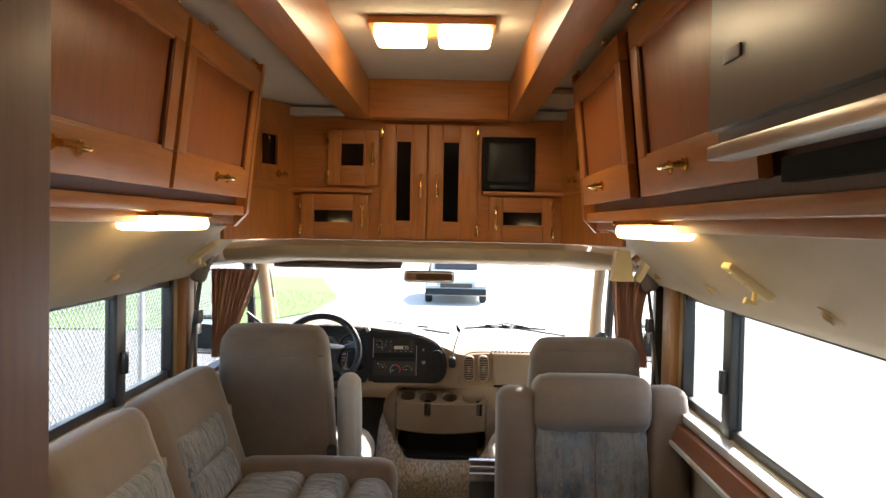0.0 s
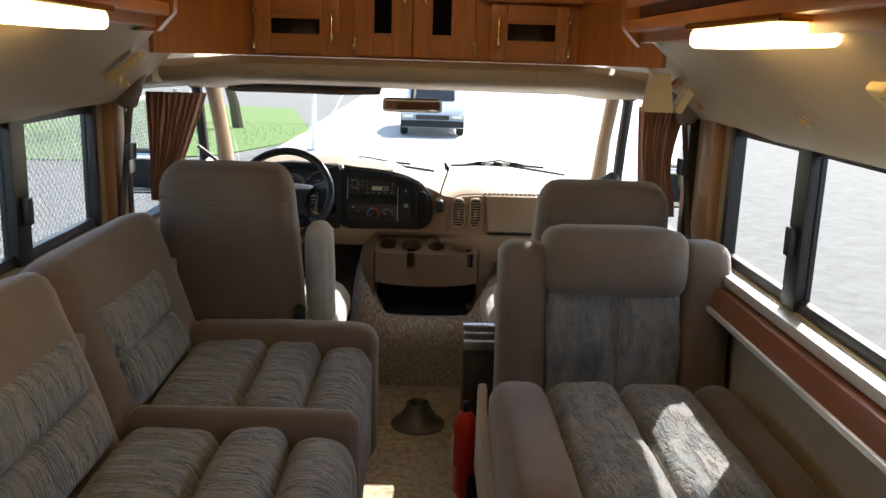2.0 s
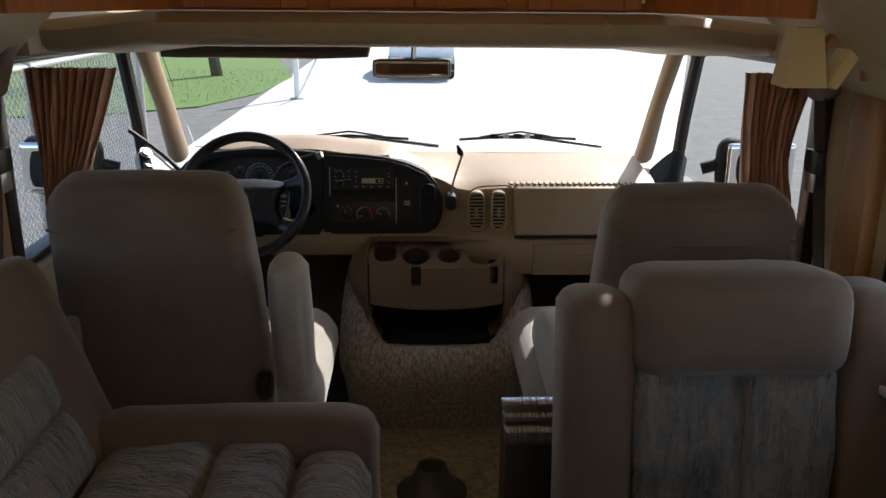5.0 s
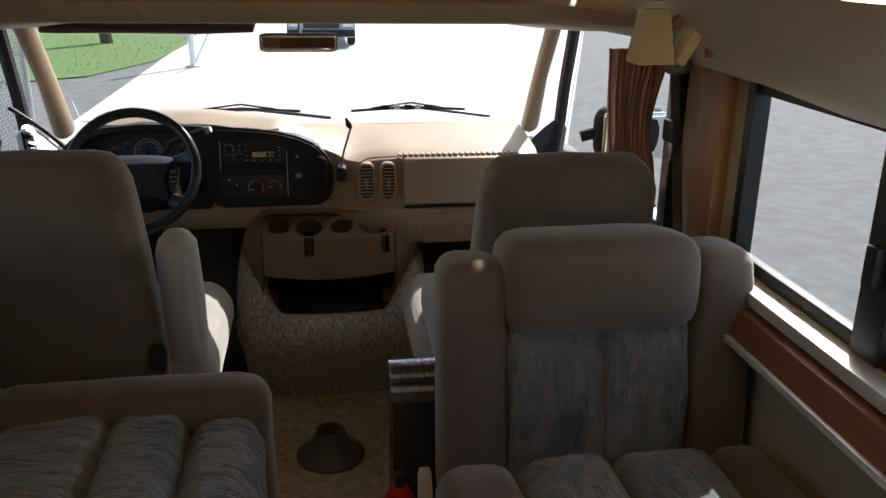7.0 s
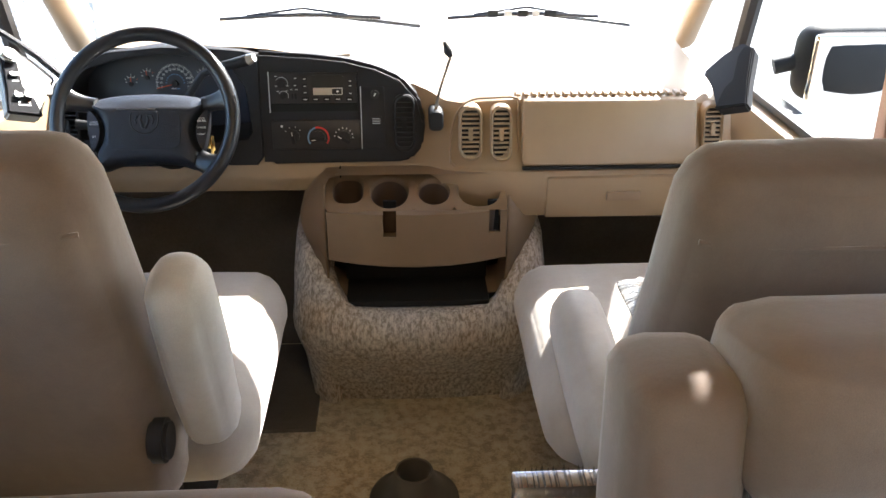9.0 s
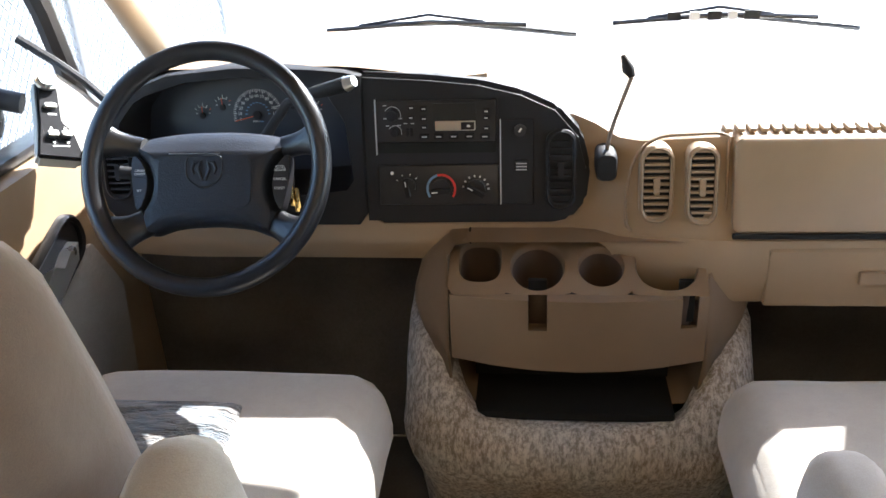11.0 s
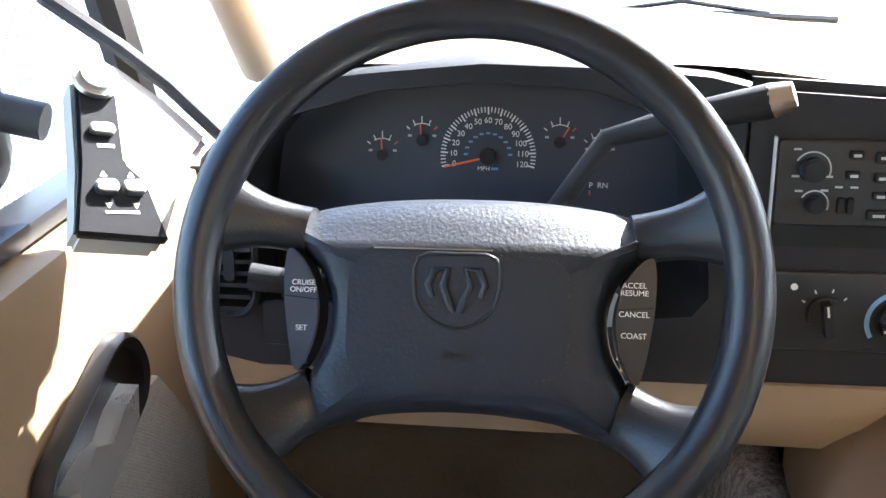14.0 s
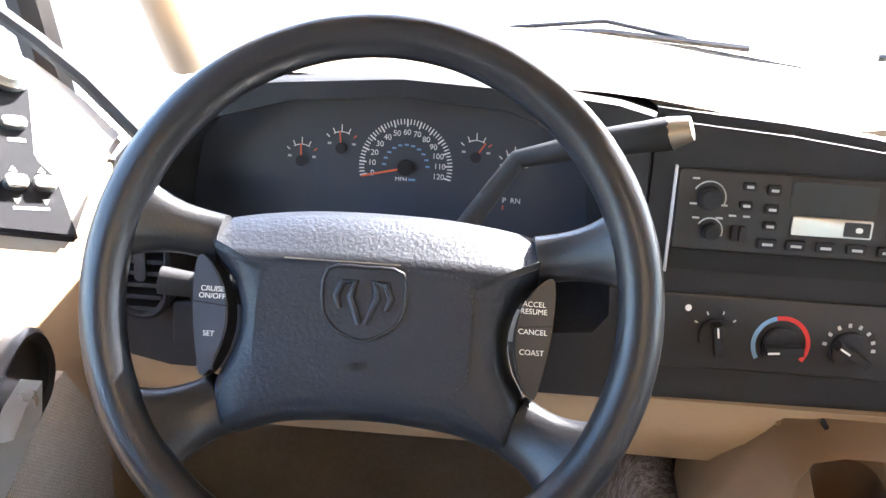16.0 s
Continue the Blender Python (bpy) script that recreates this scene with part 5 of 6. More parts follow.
sb = part("rear_switch", plate(-0.034, -0.010, 0.798, 0.816, 0.002, 0.006, 0.002, 0.001), CHARCOAL, db, "small lettered switch")
for z in (0.811, 0.806, 0.801):
    part("switch_mark", plate(-0.031, -0.013, z - 0.001, z + 0.001, 0.0061, 0.0065, 0.0004), PRINT, sb)
# vent left of the wheel and the headlamp switch behind it
vent(db, -0.742, -0.690, 0.76, 0.86, 4.30, 0.026, 9, CHARCOAL, DEEP, 0.2)
part("lamp_switch", plate(-0.69, -0.60, 0.735, 0.775, 0.012, 0.018, 0.004, 0.002), CHARCOAL, db)
# wheel buttons lettering
TURN_W = WM.to_3x3().to_4x4()
for sx, rows in ((-1, (("CRUISE", 0.001), ("ON/OFF", -0.004), ("SET", -0.03))), (1, (("ACCEL", 0.006), ("RESUME", 0.001), ("CANCEL", -0.013), ("COAST", -0.027)))):
    for text, y in rows:
        words("wheel_lettering", text, WM @ Vector((sx * 0.1115, y - 0.002, -0.0176)), 0.0052, WHITE, sw, TURN_W, "small white lettering")
for i in range(12):
    y = -0.036 - 0.0015 * i
    part("pod_ridge", on_wheel([(-0.118, y - 0.004), (-0.106, y - 0.004), (-0.106, y - 0.0033), (-0.118, y - 0.0033)], -0.0185, -0.0174), NAVY, sw, smooth=False)
part("maker_mark", on_wheel(rounded(0.02, 0.007, 0.002, 2, -0.004, -0.047), -0.0094, -0.0086, 0.0003), RIM, sw)
# steel strip that paints the glint on the lid's upper edge
part("hub_slit", on_wheel([(-0.062, 0.0235), (0.018, 0.0235), (0.018, 0.0244), (-0.062, 0.0244)], -0.0125, -0.0096), STEEL, sw, "painted glint along the airbag lid edge")

# gooseneck microphone on the dash
mic = thing("gooseneck_microphone", (0.116, 4.27, 0.795), "black clip-on microphone with a bent grey neck", "microphone")
part("clip", rings([[(0.116 + x * k, y, 0.82 + z * k) for x, z in rounded(0.034, 0.05, 0.012, 4)] for y, k in ((4.30, 1), (4.256, 1), (4.250, 0.85))]), CHARCOAL, mic, angle=50)
part("neck", tube([(0.116, 4.27, 0.84), (0.118, 4.262, 0.865), (0.126, 4.256, 0.90), (0.138, 4.25, 0.94), (0.147, 4.245, 0.97)], 0.0035, 8), GREYVINYL, mic)
part("head", tube([(0.148, 4.244, 0.97), (0.142, 4.25, 0.98), (0.134, 4.26, 1.0)], [0.005, 0.010, 0.004], 10), CHARCOAL, mic)
# dashboard-top papers and vent strip
for i in range(22):
    x = 0.30 + i * 0.0185
    part("defrost_rib", box(x, x + 0.011, 4.30, 4.33, 0.872, 0.879, 0.002), TAN, dash)
for ob in (dash, sw, col, eng, con):
    ob.location.y -= 0.035
db.location.z += 0.009
con.location.z += 0.006

PLATE = plain("matte_charcoal_plate", (0.018, 0.018, 0.02), 0.85, Specular_IOR_Level=0.12)
CHROME = plain("satin_chrome", (0.82, 0.82, 0.80), 0.28, 0.75, bump=0.01)
SAIL = plain("sunlit_corner_plastic", (0.36, 0.35, 0.32), 0.5)
# ---- cab doors' fittings ----
for s, nm in ((-1, "door_2"), (1, "door_1")):
    d = bpy.data.objects[nm]
    # corner trim of the window, leaning back and inwards: v to the front, u up along it, o proud of it
    up_ = Vector((-0.045, 0.080, 0.082)).normalized()
    out_ = Vector((0.68, -0.52, 0.50))
    out_ = (out_ - up_ * out_.dot(up_)).normalized()
    fore_ = up_.cross(out_)

    def corner(v, u, o):
        q = Vector((-0.79, 4.22, 0.875)) + fore_ * v + up_ * u + out_ * o
        return Vector((-s * q.x, q.y, q.z))

    def corner_slab(outline, o0, o1, bevel=0.0):
        t = rings([[corner(v, u, o0) for v, u in outline], [corner(v, u, o1) for v, u in outline]])
        bmesh.ops.recalc_face_normals(t, faces=t.faces)
        if bevel:
            bmesh.ops.bevel(t, geom=t.edges[:], offset=bevel, segments=2, affect="EDGES", clamp_overlap=True)
        return t

    # lit and shaded colours of one trim: pale left, charcoal right
    sail = part("mirror_sail", corner_slab([(0.022, 0.160), (0.060, 0.128), (0.097, 0.084), (0.066, 0.044), (0.036, -0.022), (-0.034, -0.016), (-0.024, 0.05), (-0.016, 0.14)], -0.035, 0.0, 0.005), SAIL if s < 0 else CHARCOAL, d, "mirror corner trim, sunlight in its grey-tan colour" if s < 0 else "mirror corner trim, shade in its charcoal colour")
    sp_ = part("switch_plate", corner_slab([(-0.014, 0.138), (0.008, 0.142), (0.017, 0.12), (0.013, 0.05), (0.028, 0.032), (0.038, -0.026), (-0.036, -0.019), (-0.024, 0.045)], -0.004, 0.006, 0.003), PLATE, d, "charcoal switch plate")
    if s < 0:
        part("corner_edge", tube([corner(v, u, 0.004) for v, u in ((-0.03, 0.22), (0.03, 0.172), (0.068, 0.136), (0.108, 0.085))], 0.008, 8), BLACKFRAME, d)
    if s < 0:
        kn_ = part("mirror_knob", disc(corner(0, 0.128, 0.004), out_, 0.019, 0.016, 28, 0.005), STEEL, sp_, "silver mirror control knob")
        part("lock_switch", corner_slab(rounded(0.020, 0.011, 0.004, 3, -0.001, 0.079), 0.004, 0.012, 0.002), STEEL, sp_)
        for v in (-0.0065, 0.0155):
            part("window_switch", corner_slab(rounded(0.018, 0.012, 0.004, 3, v, 0.022), 0.004, 0.014, 0.003), STEEL, sp_, "silver rocker switch")
            for u, k in ((0.034, 1), (0.009, -1)):
                part("arrow_mark", corner_slab([(v - 0.003, u), (v + 0.003, u), (v, u + 0.005 * k)], 0.006, 0.0065), WHITE, sp_, smooth=False)
        part("switch_label", corner_slab([(-0.01, -0.001), (0.017, -0.001), (0.017, 0.0015), (-0.01, 0.0015)], 0.006, 0.0065), WHITE, sp_, smooth=False)
        part("switch_label", corner_slab([(-0.007, 0.062), (0.007, 0.062), (0.007, 0.0655), (-0.007, 0.0655)], 0.006, 0.0065), PRINT, sp_, smooth=False)
    hm = Matrix.Translation((0, 4.225, 0.655)) @ pose(0, 0, 0, 20, 0, 0)
    bowl = rounded(0.205, 0.098, 0.042, 6)
    well = rounded(0.182, 0.076, 0.034, 6)
    hx = lambda pts, x: [hm @ Vector((s * x, y, z)) for y, z in pts]
    hl = part("door_handle", rings([hx(bowl, 0.862), hx(bowl, 0.848), hx(rounded(0.197, 0.09, 0.04, 6), 0.844), hx(well, 0.847), hx(well, 0.872)], cap=False), BLACK, d, "inset inside door handle", angle=50)
    part("handle_well", rings([hx(well, 0.8555), hx(well, 0.8565)]), BLACK, hl, smooth=False)
    part("lever", rings([[hm @ Vector((s * x, y, z)) for y, z in ((-0.082 + q, -0.020 - 0.008 * k), (-0.02 + q, -0.030), (0.035, -0.026), (0.055, 0.0), (0.02, 0.004), (-0.01, -0.002), (-0.03, 0.010 + 0.006 * k), (-0.075 + q, 0.016))] for k, (x, q) in enumerate(((0.856, 0), (0.840, 0), (0.834, 0.004)))]), CHROME, hl, "bright chrome lever", angle=50)
    m = thing("side_mirror", (s * 1.06, 4.33, 0.95), "black door mirror with bright glass outside the window", "mirror", "door mirrors")
    part("housing", pillow(s * 0.99, s * 1.24, 4.33, 4.43, 0.82, 1.01, 0.09, (0, 0.02, 0), None, 9), CHARCOAL, m)
    part("arm", tube([(s * 0.95, 4.40, 0.90), (s * 1.05, 4.38, 0.93)], 0.02, 10), CHARCOAL, m)
    part("glass", pillow(s * 1.005, s * 1.225, 4.318, 4.336, 0.835, 0.995, 0.078, cuts=9, wob=0), MIRROR, m, "mirror glass")

# ---- cab fittings ----
mr = thing("rear_view_mirror", (-0.007, 4.43, 1.16), "black rear-view mirror on the windscreen", "mirror")
part("housing", pillow(-0.13, 0.118, 4.405, 4.435, 1.145, 1.205, 0.014, (0, 0.004, 0), wob=0), BLACK, mr)
part("glass", pillow(-0.122, 0.110, 4.40, 4.407, 1.152, 1.198, 0.01, wob=0), MIRROR, mr, "mirror glass")
part("stem", tube([(-0.005, 4.43, 1.185), (0.0, 4.48, 1.225), (0.0, 4.52, 1.24)], 0.008, 8), CHARCOAL, mr)
mr.location.z += 0.045
mr.location.y -= 0.02
for i, (x, w) in enumerate(((0.30, 0.03), (0.35, 0.022), (0.39, 0.03), (0.435, 0.02), (0.47, 0.035))):
    part("sticker_bar", box(x, x + w, 4.955, 4.96, 0.905, 0.925), PRINT if i % 2 else CHARCOAL, ws, "unreadable lettering strip")
vs = thing("sun_visor", (-0.45, 4.35, 1.25), "brown padded sun visor folded up", "sun visor")
part("flap", pillow(-0.73, -0.13, 4.22, 4.40, 1.262, 1.285, 0.01, (0, 0, 0.004), about((-0.4, 4.4, 1.25), 8)), VELOUR, vs)
part("hinge_rod", tube([(-0.76, 4.40, 1.262), (-0.40, 4.40, 1.258)], 0.006, 8), STEEL, vs)
vs.location.z += 0.026
vs.location.y -= 0.03
for s in (-1, 1):
    wd = thing("wood_post_trim", (s * 0.9, 3.35, 0.9), "honey wood trim strip on the door post", "trim", "post trims")
    part("board", box(s * 0.895, s * 0.932, 3.28 if s > 0 else 3.41, 3.385 if s > 0 else 3.51, 0.78, 1.27, 0.008), WOOD_TRIM, wd)
    # curtain gathered beside the cab door
    cu = thing("curtain", (s * 0.86, 3.7, 0.95), "dusty rose pleated curtain gathered at the cab door", "curtain", "cab curtains")
    front, rear = [], []
    for k in range(10):
        q = k / 9
        z = 1.285 - 0.36 * q
        wide = 0.15 - 0.045 * math.sin(min(1, q * 1.25) * math.pi * 0.75) if s > 0 else 0.19 * (1 - 0.7 * q)
        x0 = 0.735 + 0.03 * q if s > 0 else 0.66 + 0.14 * q
        y0 = 3.545 if s > 0 else 3.60
        fold = lambda i: 0.021 * math.sin(i * 1.55 + 0.5 * math.sin(k * 0.6 + i)) + 0.006 * noise.noise((i * 0.6, k * 0.5, s))
        front.append([(s * (x0 + wide * i / 39), y0 + 0.03 * q + fold(i), z) for i in range(40)] + [(s * (x0 + wide * i / 39), y0 + 0.006 + 0.03 * q + fold(i), z) for i in range(39, -1, -1)])
    loops = front
    part("cloth", rings(loops), CURTAIN, cu, angle=80)
    part("rail", tube([(s * 0.86, 3.5, 1.315), (s * 0.85, 4.30, 1.30)], 0.008, 8), GREYVINYL, cu)
    bl = thing("seat_belt", (s * 0.86, 3.46, 0.9), "brown shoulder belt hanging from its anchor", "seat belt", "shoulder belts")
    part("anchor", pillow(s * 0.815, s * 0.875, 3.40, 3.47, 1.24, 1.40, 0.022, m=about((s * 0.85, 3.43, 1.3), 0, s * -18)), GREYVINYL, bl, "grey moulded belt anchor")
    part("webbing", rings([[(s * (0.846 + 0.02 * k) - 0.0015, 3.405, z), (s * (0.846 + 0.02 * k) + 0.0015, 3.405, z), (s * (0.846 + 0.02 * k) + 0.0015, 3.455, z), (s * (0.846 + 0.02 * k) - 0.0015, 3.455, z)] for k, z in enumerate((1.27, 1.12, 0.95, 0.80))]), STRAP, bl, smooth=False)
    part("tongue", box(s * 0.845, s * 0.865, 3.40, 3.46, 1.085, 1.135, 0.005), BLACK, bl, "black buckle tongue")
    part("tongue_plate", box(s * 0.848, s * 0.853, 3.41, 3.45, 1.045, 1.09, 0.002), STEEL, bl)
sc = thing("wall_sconce", (0.72, 3.25, 1.3), "cream four-sided wall lamp on a wooden bracket", "lamp")
fr = lambda z, h, w: [(0.705 - h, 3.225 - w, z), (0.705 + h, 3.225 - w, z), (0.705 + h, 3.225 + w, z), (0.705 - h, 3.225 + w, z)]
part("shade", rings([fr(1.29, 0.037, 0.037), fr(1.395, 0.024, 0.024)]), SHADE, sc, "cream tapered shade", smooth=False)
part("arm", tube([(0.745, 3.23, 1.36), (0.79, 3.23, 1.40), (0.83, 3.235, 1.37), (0.84, 3.24, 1.30)], 0.013, 10), WOOD_TRIM, sc)
part("back_plate", box(0.775, 0.80, 3.20, 3.26, 1.28, 1.40, 0.008, m=about((0.79, 3.23, 1.34), 0, 30)), SHADE, sc)
for s, y, z in ((1, 1.98, 1.372), (-1, 3.02, 1.372)):
    hk = thing("coat_hook", (s * 0.715, y, z), "beige moulded coat hook on the padded panel", "hook", "coat hooks")
    seat_m = Matrix.Translation((s * 0.715, y, z)) @ pose(0, 0, 0, 0, s * -52, 0)      # local x away from the panel's back
    part("plate", box(-0.009, 0.009, -0.028, 0.028, -0.06, 0.055, 0.007, 3, m=seat_m), SHADE, hk)
    part("peg", tube([seat_m @ Vector((-s * 0.006, 0, -0.03)), seat_m @ Vector((-s * 0.028, 0, -0.042)), seat_m @ Vector((-s * 0.034, 0, -0.022))], 0.008, 8), SHADE, hk)
    for q in (0.035, 0.0):
        part("screw", disc(seat_m @ Vector((-s * 0.008, 0, q)), seat_m.to_3x3() @ Vector((-s, 0, 0)), 0.004, 0.003, 10), STEEL, hk)

# ---- floor things ----
pb = thing("table_base", (0.05, 3.89, FZ), "dull grey round table leg socket on the carpet", "table base")
prof = [(0.105, 0.0), (0.105, 0.008), (0.094, 0.014), (0.070, 0.034), (0.050, 0.070), (0.044, 0.090), (0.039, 0.091), (0.034, 0.082), (0.031, 0.01)]
part("flange", rings([[(0.05 + r * math.cos(a), 3.885 + r * math.sin(a), FZ + h) for a in (6.2832 * i / 36 for i in range(36))] for r, h in prof], cap=False), IRON, pb, "grey metal flange", angle=50)
part("socket", disc((0.05, 3.885, FZ + 0.002), (0, 0, 1), 0.031, 0.008, 24), DEEP, pb)
for k in range(6):
    a = 6.2832 * (k + 0.3) / 6
    part("screw", disc((0.05 + 0.095 * math.cos(a), 3.885 + 0.095 * math.sin(a), FZ + 0.008), (0, 0, 1), 0.005, 0.003, 10), STEEL, pb)
# dark sheets added over the carpet for the shade in both footwells
single("floor_mat", box(-0.80, -0.20, 4.14, 4.54, FZ, FZ + 0.012, 0.004), FOOTWELL_SHADE, "dark sheet painting the shade on the driver footwell carpet", "mat")
single("floor_mat", box(0.42, 0.80, 4.02, 4.54, FZ, FZ + 0.012, 0.004), FOOTWELL_SHADE, "dark sheet painting the shade on the passenger footwell carpet", "mat")
rk = thing("magazine_stack", (0.25, 3.25, 0.3), "foil-covered folders standing beside the chair", "folders")
FOIL = plain("crumpled_foil_cover", (0.42, 0.42, 0.44), 0.25, 0.9, grain=45, bump=0.9)
FOILDARK = plain("dark_glossy_cover", (0.05, 0.045, 0.04), 0.2, 0.2, grain=40, bump=0.8)
for i, (y, z1) in enumerate(((3.318, 0.625), (3.285, 0.612), (3.245, 0.598))):
    part("folder", box(0.183, 0.345, y - 0.028, y, 0.30, z1, 0.004, m=about((0.25, y, 0.3), 4)), FOILDARK, rk)
    part("folder_top", box(0.181, 0.347, y - 0.030, y + 0.002, z1 - 0.02, z1 + 0.004, 0.004, m=about((0.25, y, 0.3), 4)), FOIL, rk, "silver foil edge")
for i, (y, z1) in enumerate(((3.318, 0.625), (3.285, 0.612), (3.245, 0.598))):
    crimp = bmesh.new()
    for k in range(22):
        x = 0.182 + 0.0075 * k + random.uniform(-0.0015, 0.0015)
        prism([(x, z1 - 0.022), (x + 0.0065, z1 - 0.022), (x + 0.004 + random.uniform(-0.002, 0.002), z1 + random.uniform(0.004, 0.014))], "y", y - 0.033, y + 0.004, m=about((0.25, y, 0.3), 4), bm=crimp)
    part("foil_crimp", crimp, FOIL, rk, "crimped silver foil seal", smooth=False, kind="stuff")
part("stand", box(0.185, 0.345, 3.20, 3.33, FZ, 0.30, 0.006), CHARCOAL, rk)
ex = thing("fire_extinguisher", (0.195, 3.12, 0.15), "small red fire extinguisher strapped beside the chair", "fire extinguisher")
part("bottle", tube([(0.195, 3.17, 0.12), (0.194, 3.165, 0.14), (0.192, 3.15, 0.36), (0.192, 3.148, 0.385), (0.192, 3.146, 0.40)], [0.025, 0.036, 0.036, 0.026, 0.014], 18), RED, ex)
part("valve", box(0.182, 0.202, 3.135, 3.16, 0.40, 0.43, 0.004), BLACK, ex)
part("label_plate", box(0.154, 0.158, 3.14, 3.17, 0.22, 0.32, 0.001), WHITE, ex)
part("bracket", box(0.20, 0.245, 3.12, 3.19, 0.10, 0.20, 0.004), CHARCOAL, ex)
for x, y, h in ((-0.245, 3.62, 0.20), (0.265, 3.50, 0.28)):
    kn = thing("wooden_handle", (x, y, 0.1), "bare wooden tool handle poking up beside the seat", "handle", "tool handles")
    part("grip", tube([(x - 0.02, y - 0.02, FZ + 0.004), (x, y, h), (x + 0.004, y + 0.004, h + 0.05), (x + 0.006, y + 0.006, h + 0.07)], [0.008, 0.012, 0.014, 0.008], 12), SHADE, kn)


# ---- outdoors ----
GZ = -0.75
single("ground", box(-400, 400, -400, 400, GZ - 0.05, GZ), ASPHALT, "sunlit worn grey asphalt yard", "ground", kind="structure")
# pale slab added over the asphalt to paint the glare ahead
single("pavement", prism([(-3.3, 7.0), (1.6, 7.0), (22, 70), (-3.3, 70)], "z", GZ - 0.02, GZ + 0.006), CONCRETE, "pale slab ahead of the van, ground glare in its colour", "pavement", kind="structure")
lawn = bmesh.new()
edge = [(-14, 16.5), (-6, 17.2), (-4.2, 18.6), (-3.4, 21), (-3.2, 25), (-5, 34), (-14, 36)]
rings([[(x, y, GZ + 0.001) for x, y in edge], [(x, y, GZ + 0.03) for x, y in edge]], bm=lawn)
single("lawn", lawn, GRASS, "patch of bright green mown grass", "grass", kind="structure", smooth=False)
blades = bmesh.new()
for i in range(2600):
    x, y = random.uniform(-9, -3.4), random.uniform(17.4, 27)
    h, w, a = random.uniform(0.03, 0.08), 0.006, random.uniform(0, 6.28)
    if y < 17.2 + max(0, (x + 6)) * 1.2:
        continue
    c, s = math.cos(a) * w, math.sin(a) * w
    p = [blades.verts.new(v) for v in ((x - c, y - s, GZ + 0.02), (x + c, y + s, GZ + 0.02), (x + s * 3, y - c * 3, GZ + 0.02 + h))]
    blades.faces.new(p)
single("grass_blades", blades, GRASS, "short grass blades on the lawn", "grass", kind="stuff", smooth=False)


def chain_fence(y0, y1, x, top):
    f = thing("chain_link_fence", (x, (y0 + y1) / 2, GZ), "galvanised chain-link fence with steel posts and top rail", "fence")
    n = int((y1 - y0) / 2.4)
    for i in range(n + 1):
        y = y0 + (y1 - y0) * i / n
        part("post", tube([(x, y, GZ), (x, y, top + 0.05)], 0.03, 10), WIRE, f)
    part("top_rail", tube([(x, y0, top), (x, y1, top)], 0.022, 8), WIRE, f)
    net = bmesh.new()
    h, step = top - GZ, 0.07
    k = 0
    for i in range(int((y1 - y0 + h) / step)):
        for sgn in (1, -1):
            a = y0 + i * step - (h if sgn > 0 else 0)
            p, q = (a, GZ), (a + h, top)
            if sgn < 0:
                p, q = (a + 0, top), (a + h, GZ)
            lo, hi = max(p[0], y0), min(q[0], y1)
            if hi - lo < 0.05:
                continue
            za = p[1] + (q[1] - p[1]) * (lo - p[0]) / h
            zb = p[1] + (q[1] - p[1]) * (hi - p[0]) / h
            w = 0.0035
            rings([[(x - w, lo, za - w), (x + w, lo, za - w), (x + w, lo, za + w), (x - w, lo, za + w)], [(x - w, hi, zb - w), (x + w, hi, zb - w), (x + w, hi, zb + w), (x - w, hi, zb + w)]], cap=False, bm=net)
    part("wire_mesh", net, WIRE, f, "diamond wire mesh", smooth=False)


chain_fence(-2.0, 10.0, -2.6, 0.95)
kb = single("kerb", box(-2.9, -2.72, -4, 9.0, GZ, GZ + 0.14, 0.02), CONCRETE, "pale concrete kerb beyond the fence", "kerb", kind="structure")


def parked_car(cx, cy, paint, label):
    """A saloon car with its nose towards the van."""
    c = thing("parked_car", (cx, cy, GZ), label, "car")
    L, W = 4.3, 1.75
    side = [(0, 0.35), (0.05, 0.62), (0.25, 0.78), (1.15, 0.92), (1.9, 1.38), (3.2, 1.40), (3.9, 0.98), (4.25, 0.92), (4.3, 0.40), (4.1, 0.25), (0.1, 0.25)]
    b = rings([[(cx + sx * W / 2 * (0.96 if abs(sx) > 0.9 else 1) * (0.80 if z > 1.0 else 1.0), cy + y, GZ + z) for y, z in side] for sx in (-1, -0.85, 0.85, 1)])
    part("body", b, paint, c, angle=30)
    part("windscreen", prism([(1.17, 0.945), (1.86, 1.36), (1.84, 1.375), (1.14, 0.955)], "x", cx - 0.62, cx + 0.62, m=Matrix.Translation((0, cy, GZ))), SMOKED, c)
    part("grille", box(cx - 0.45, cx + 0.45, cy - 0.02, cy + 0.06, GZ + 0.48, GZ + 0.60, 0.01), BLACK, c)
    part("bumper", box(cx - 0.85, cx + 0.85, cy - 0.06, cy + 0.08, GZ + 0.28, GZ + 0.45, 0.03), CHARCOAL, c)
    for s in (-1, 1):
        part("headlight", pillow(cx + s * 0.66 - 0.15, cx + s * 0.66 + 0.15, cy - 0.02, cy + 0.1, GZ + 0.5, GZ + 0.64, 0.04), STEEL, c, "clear headlight")
        for y in (0.85, 3.4):
            w = part("wheel", disc((cx + s * 0.68, cy + y, GZ + 0.31), (s, 0, 0), 0.31, 0.2, 28, 0.03), TYRE, c)
            part("rim", disc((cx + s * 0.86, cy + y, GZ + 0.31), (s, 0, 0), 0.19, 0.025, 20, 0.01), STEEL, w)


parked_car(0.25, 24.0, CAR_PAINT, "blue-grey saloon car parked facing the van")
gp_ = thing("gate_post", (-2.45, 20.1, GZ), "pale steel gate post with a diagonal brace", "post")
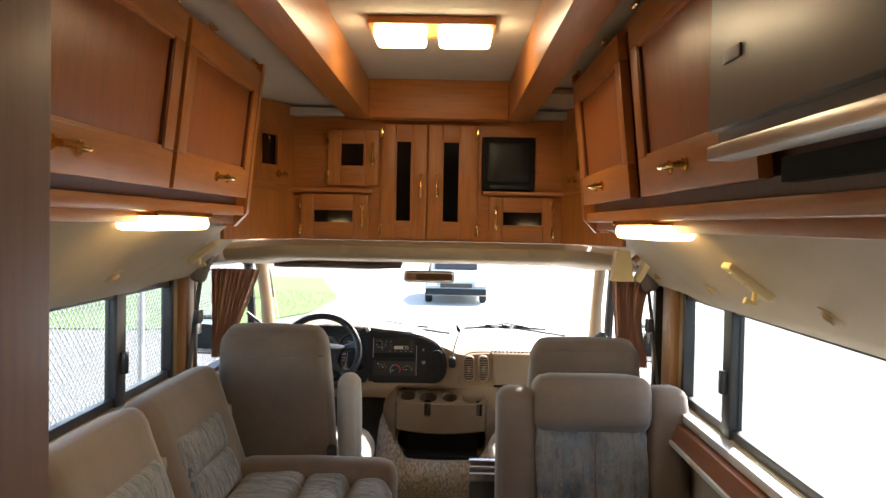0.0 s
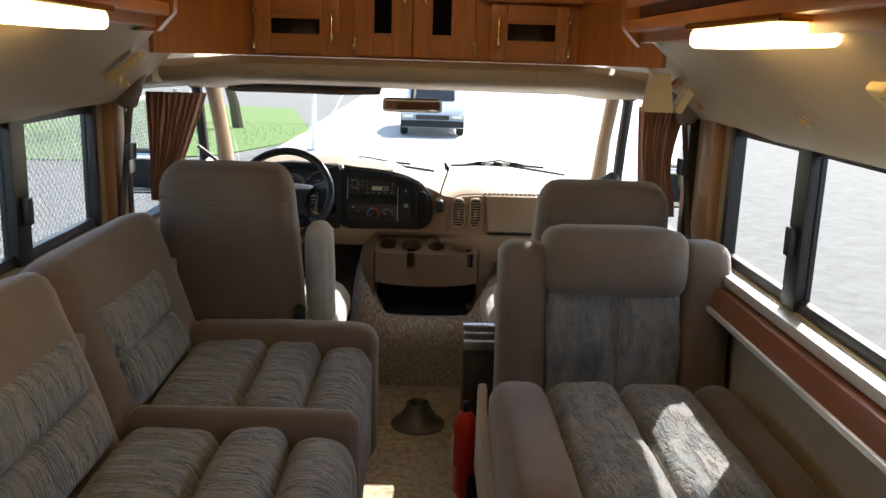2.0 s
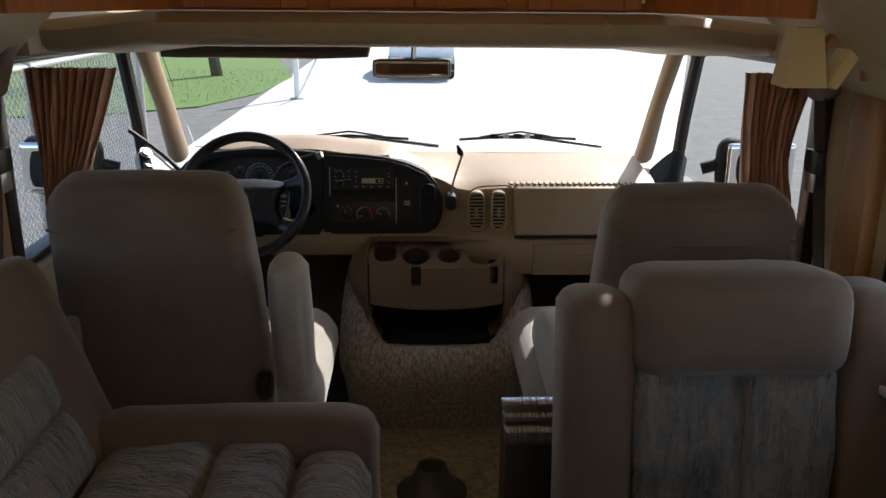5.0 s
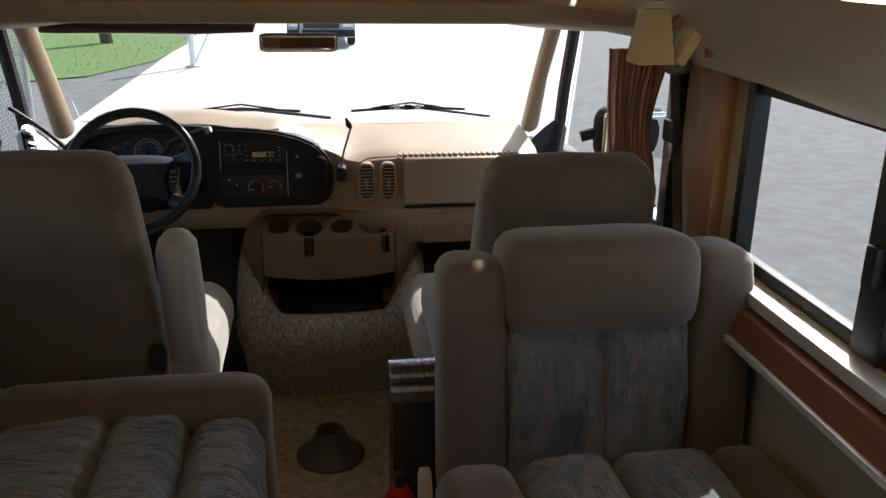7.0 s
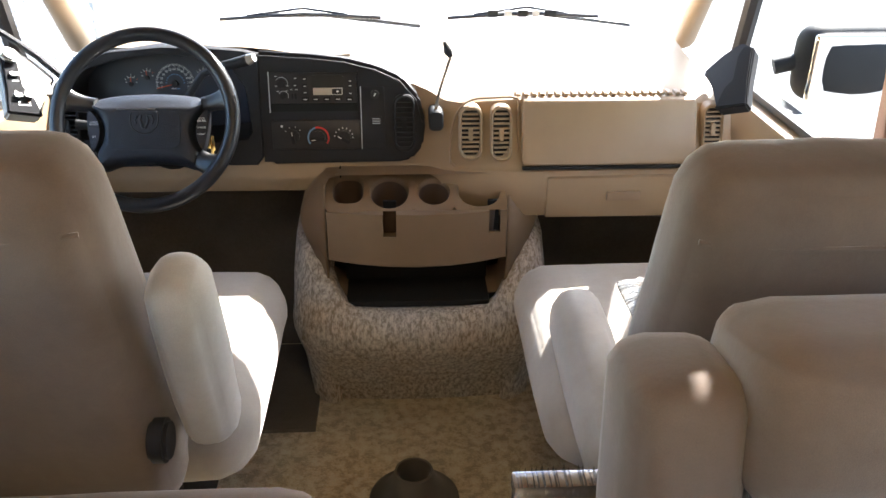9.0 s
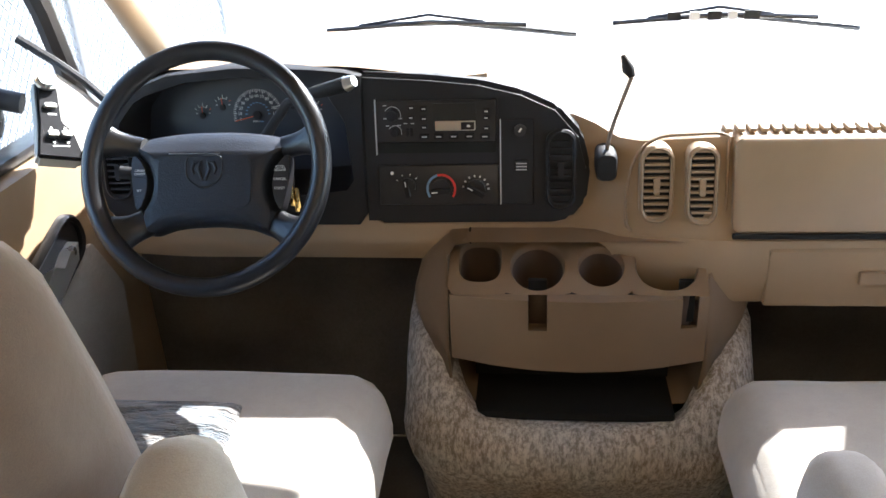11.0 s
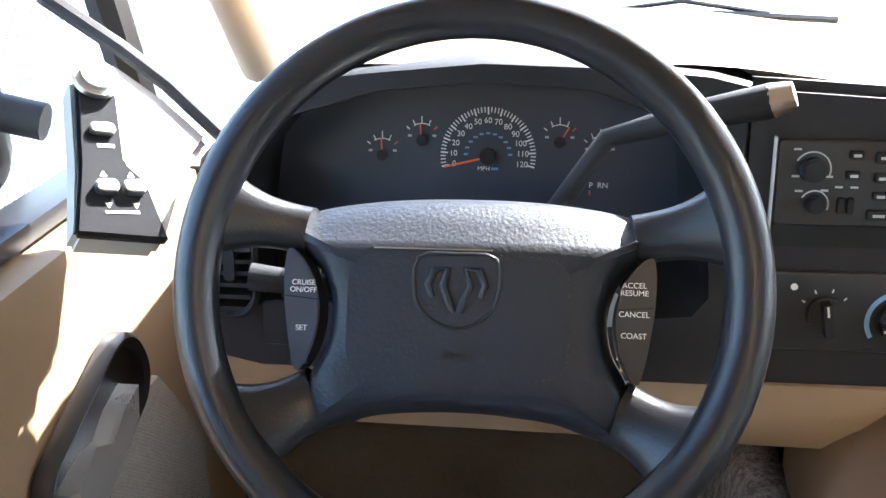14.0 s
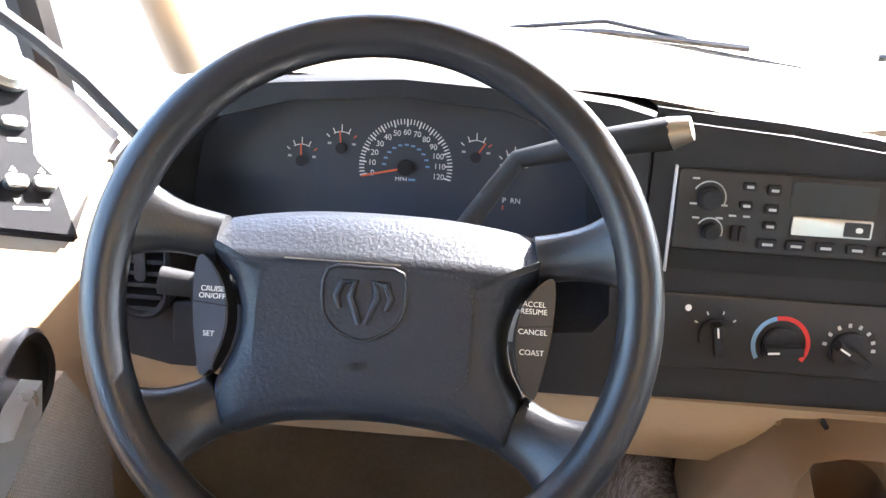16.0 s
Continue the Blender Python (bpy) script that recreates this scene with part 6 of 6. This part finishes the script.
part("post", tube([(-2.45, 20.1, GZ), (-2.45, 20.1, GZ + 1.9)], 0.06, 12), WHITEPAINT, gp_)
part("brace", tube([(-2.40, 20.1, GZ + 0.1), (-1.6, 20.5, GZ + 1.7)], 0.025, 8), WHITEPAINT, gp_)
part("foot", disc((-2.45, 20.1, GZ), (0, 0, 1), 0.16, 0.04, 16, 0.01), CONCRETE, gp_)


def bare_tree(cx, cy, h, seed, label):
    """A tapering trunk with forked limbs and scattered leaf clumps."""
    rnd = random.Random(seed)
    t = thing("tree", (cx, cy, GZ), label, "tree")
    wood_, leaves = bmesh.new(), bmesh.new()

    def limb(p, d, l, r, depth):
        pts, rad_ = [p], [r]
        for k in range(4):
            d = (d + Vector((rnd.uniform(-0.2, 0.2), rnd.uniform(-0.2, 0.2), rnd.uniform(-0.05, 0.15)))).normalized()
            pts.append(pts[-1] + d * l / 4)
            rad_.append(r * (1 - 0.12 * (k + 1)))
        tube(pts, rad_, 7, bm=wood_)
        if depth < 3:
            for _ in range(3):
                nd_ = (d + Vector((rnd.uniform(-0.9, 0.9), rnd.uniform(-0.9, 0.9), rnd.uniform(-0.1, 0.6)))).normalized()
                limb(pts[rnd.choice((3, 4))], nd_, l * 0.68, r * 0.5, depth + 1)
        else:
            for _ in range(26):
                c = pts[-1] + Vector((rnd.gauss(0, 0.3), rnd.gauss(0, 0.3), rnd.gauss(0, 0.25)))
                a, b = Vector((rnd.uniform(-1, 1), rnd.uniform(-1, 1), rnd.uniform(-1, 1))).normalized() * 0.07, Vector((rnd.uniform(-1, 1), rnd.uniform(-1, 1), rnd.uniform(-1, 1))).normalized() * 0.04
                leaves.faces.new([leaves.verts.new(q) for q in (c - a, c - b, c + a, c + b)])

    limb(Vector((cx, cy, GZ)), Vector((0, 0, 1)), h, 0.16, 0)
    part("trunk", wood_, BARK, t)
    part("crown", leaves, LEAF, t, smooth=False)


bare_tree(-5.2, 25.0, 3.0, 4, "young roadside tree with a thin leafy crown")
bare_tree(-8.5, 15.0, 3.2, 9, "roadside tree with a thin leafy crown behind the fence")
# the van's own bonnet with wipers
vb = thing("van_bonnet", (0, 5.4, 0.6), "short white van bonnet below the windscreen", "bonnet")
part("bonnet", rings([[(x, y, z - 0.05 * (abs(x) / 0.9) ** 2) for y, z in ((5.0, 0.835), (5.25, 0.80), (5.6, 0.70), (5.72, 0.55), (5.72, 0.0), (5.0, 0.0))] for x in (-0.95, -0.7, -0.35, 0, 0.35, 0.7, 0.95)]), WHITEPAINT, vb, angle=50)
for x0, x1 in ((-0.50, 0.10), (0.18, 0.76)):
    wp = thing("wiper", (x0, 5.0, 0.87), "black windscreen wiper arm and blade", "wiper", "windscreen wipers")
    part("arm", tube([(x1, 5.06, 0.858), ((x0 + x1) / 2, 5.03, 0.90), (x0 + 0.1, 5.0, 0.905)], 0.007, 8), BLACK, wp)
    part("blade", tube([(x0, 4.985, 0.898), ((x0 + x1) / 2 - 0.05, 4.97, 0.915), (x1 - 0.12, 4.985, 0.90)], 0.006, 6), BLACK, wp)
    part("bridge", tube([(x0 + 0.08, 4.985, 0.908), ((x0 + x1) / 2 - 0.05, 4.98, 0.930), (x1 - 0.22, 4.985, 0.91)], 0.004, 6), BLACK, wp)
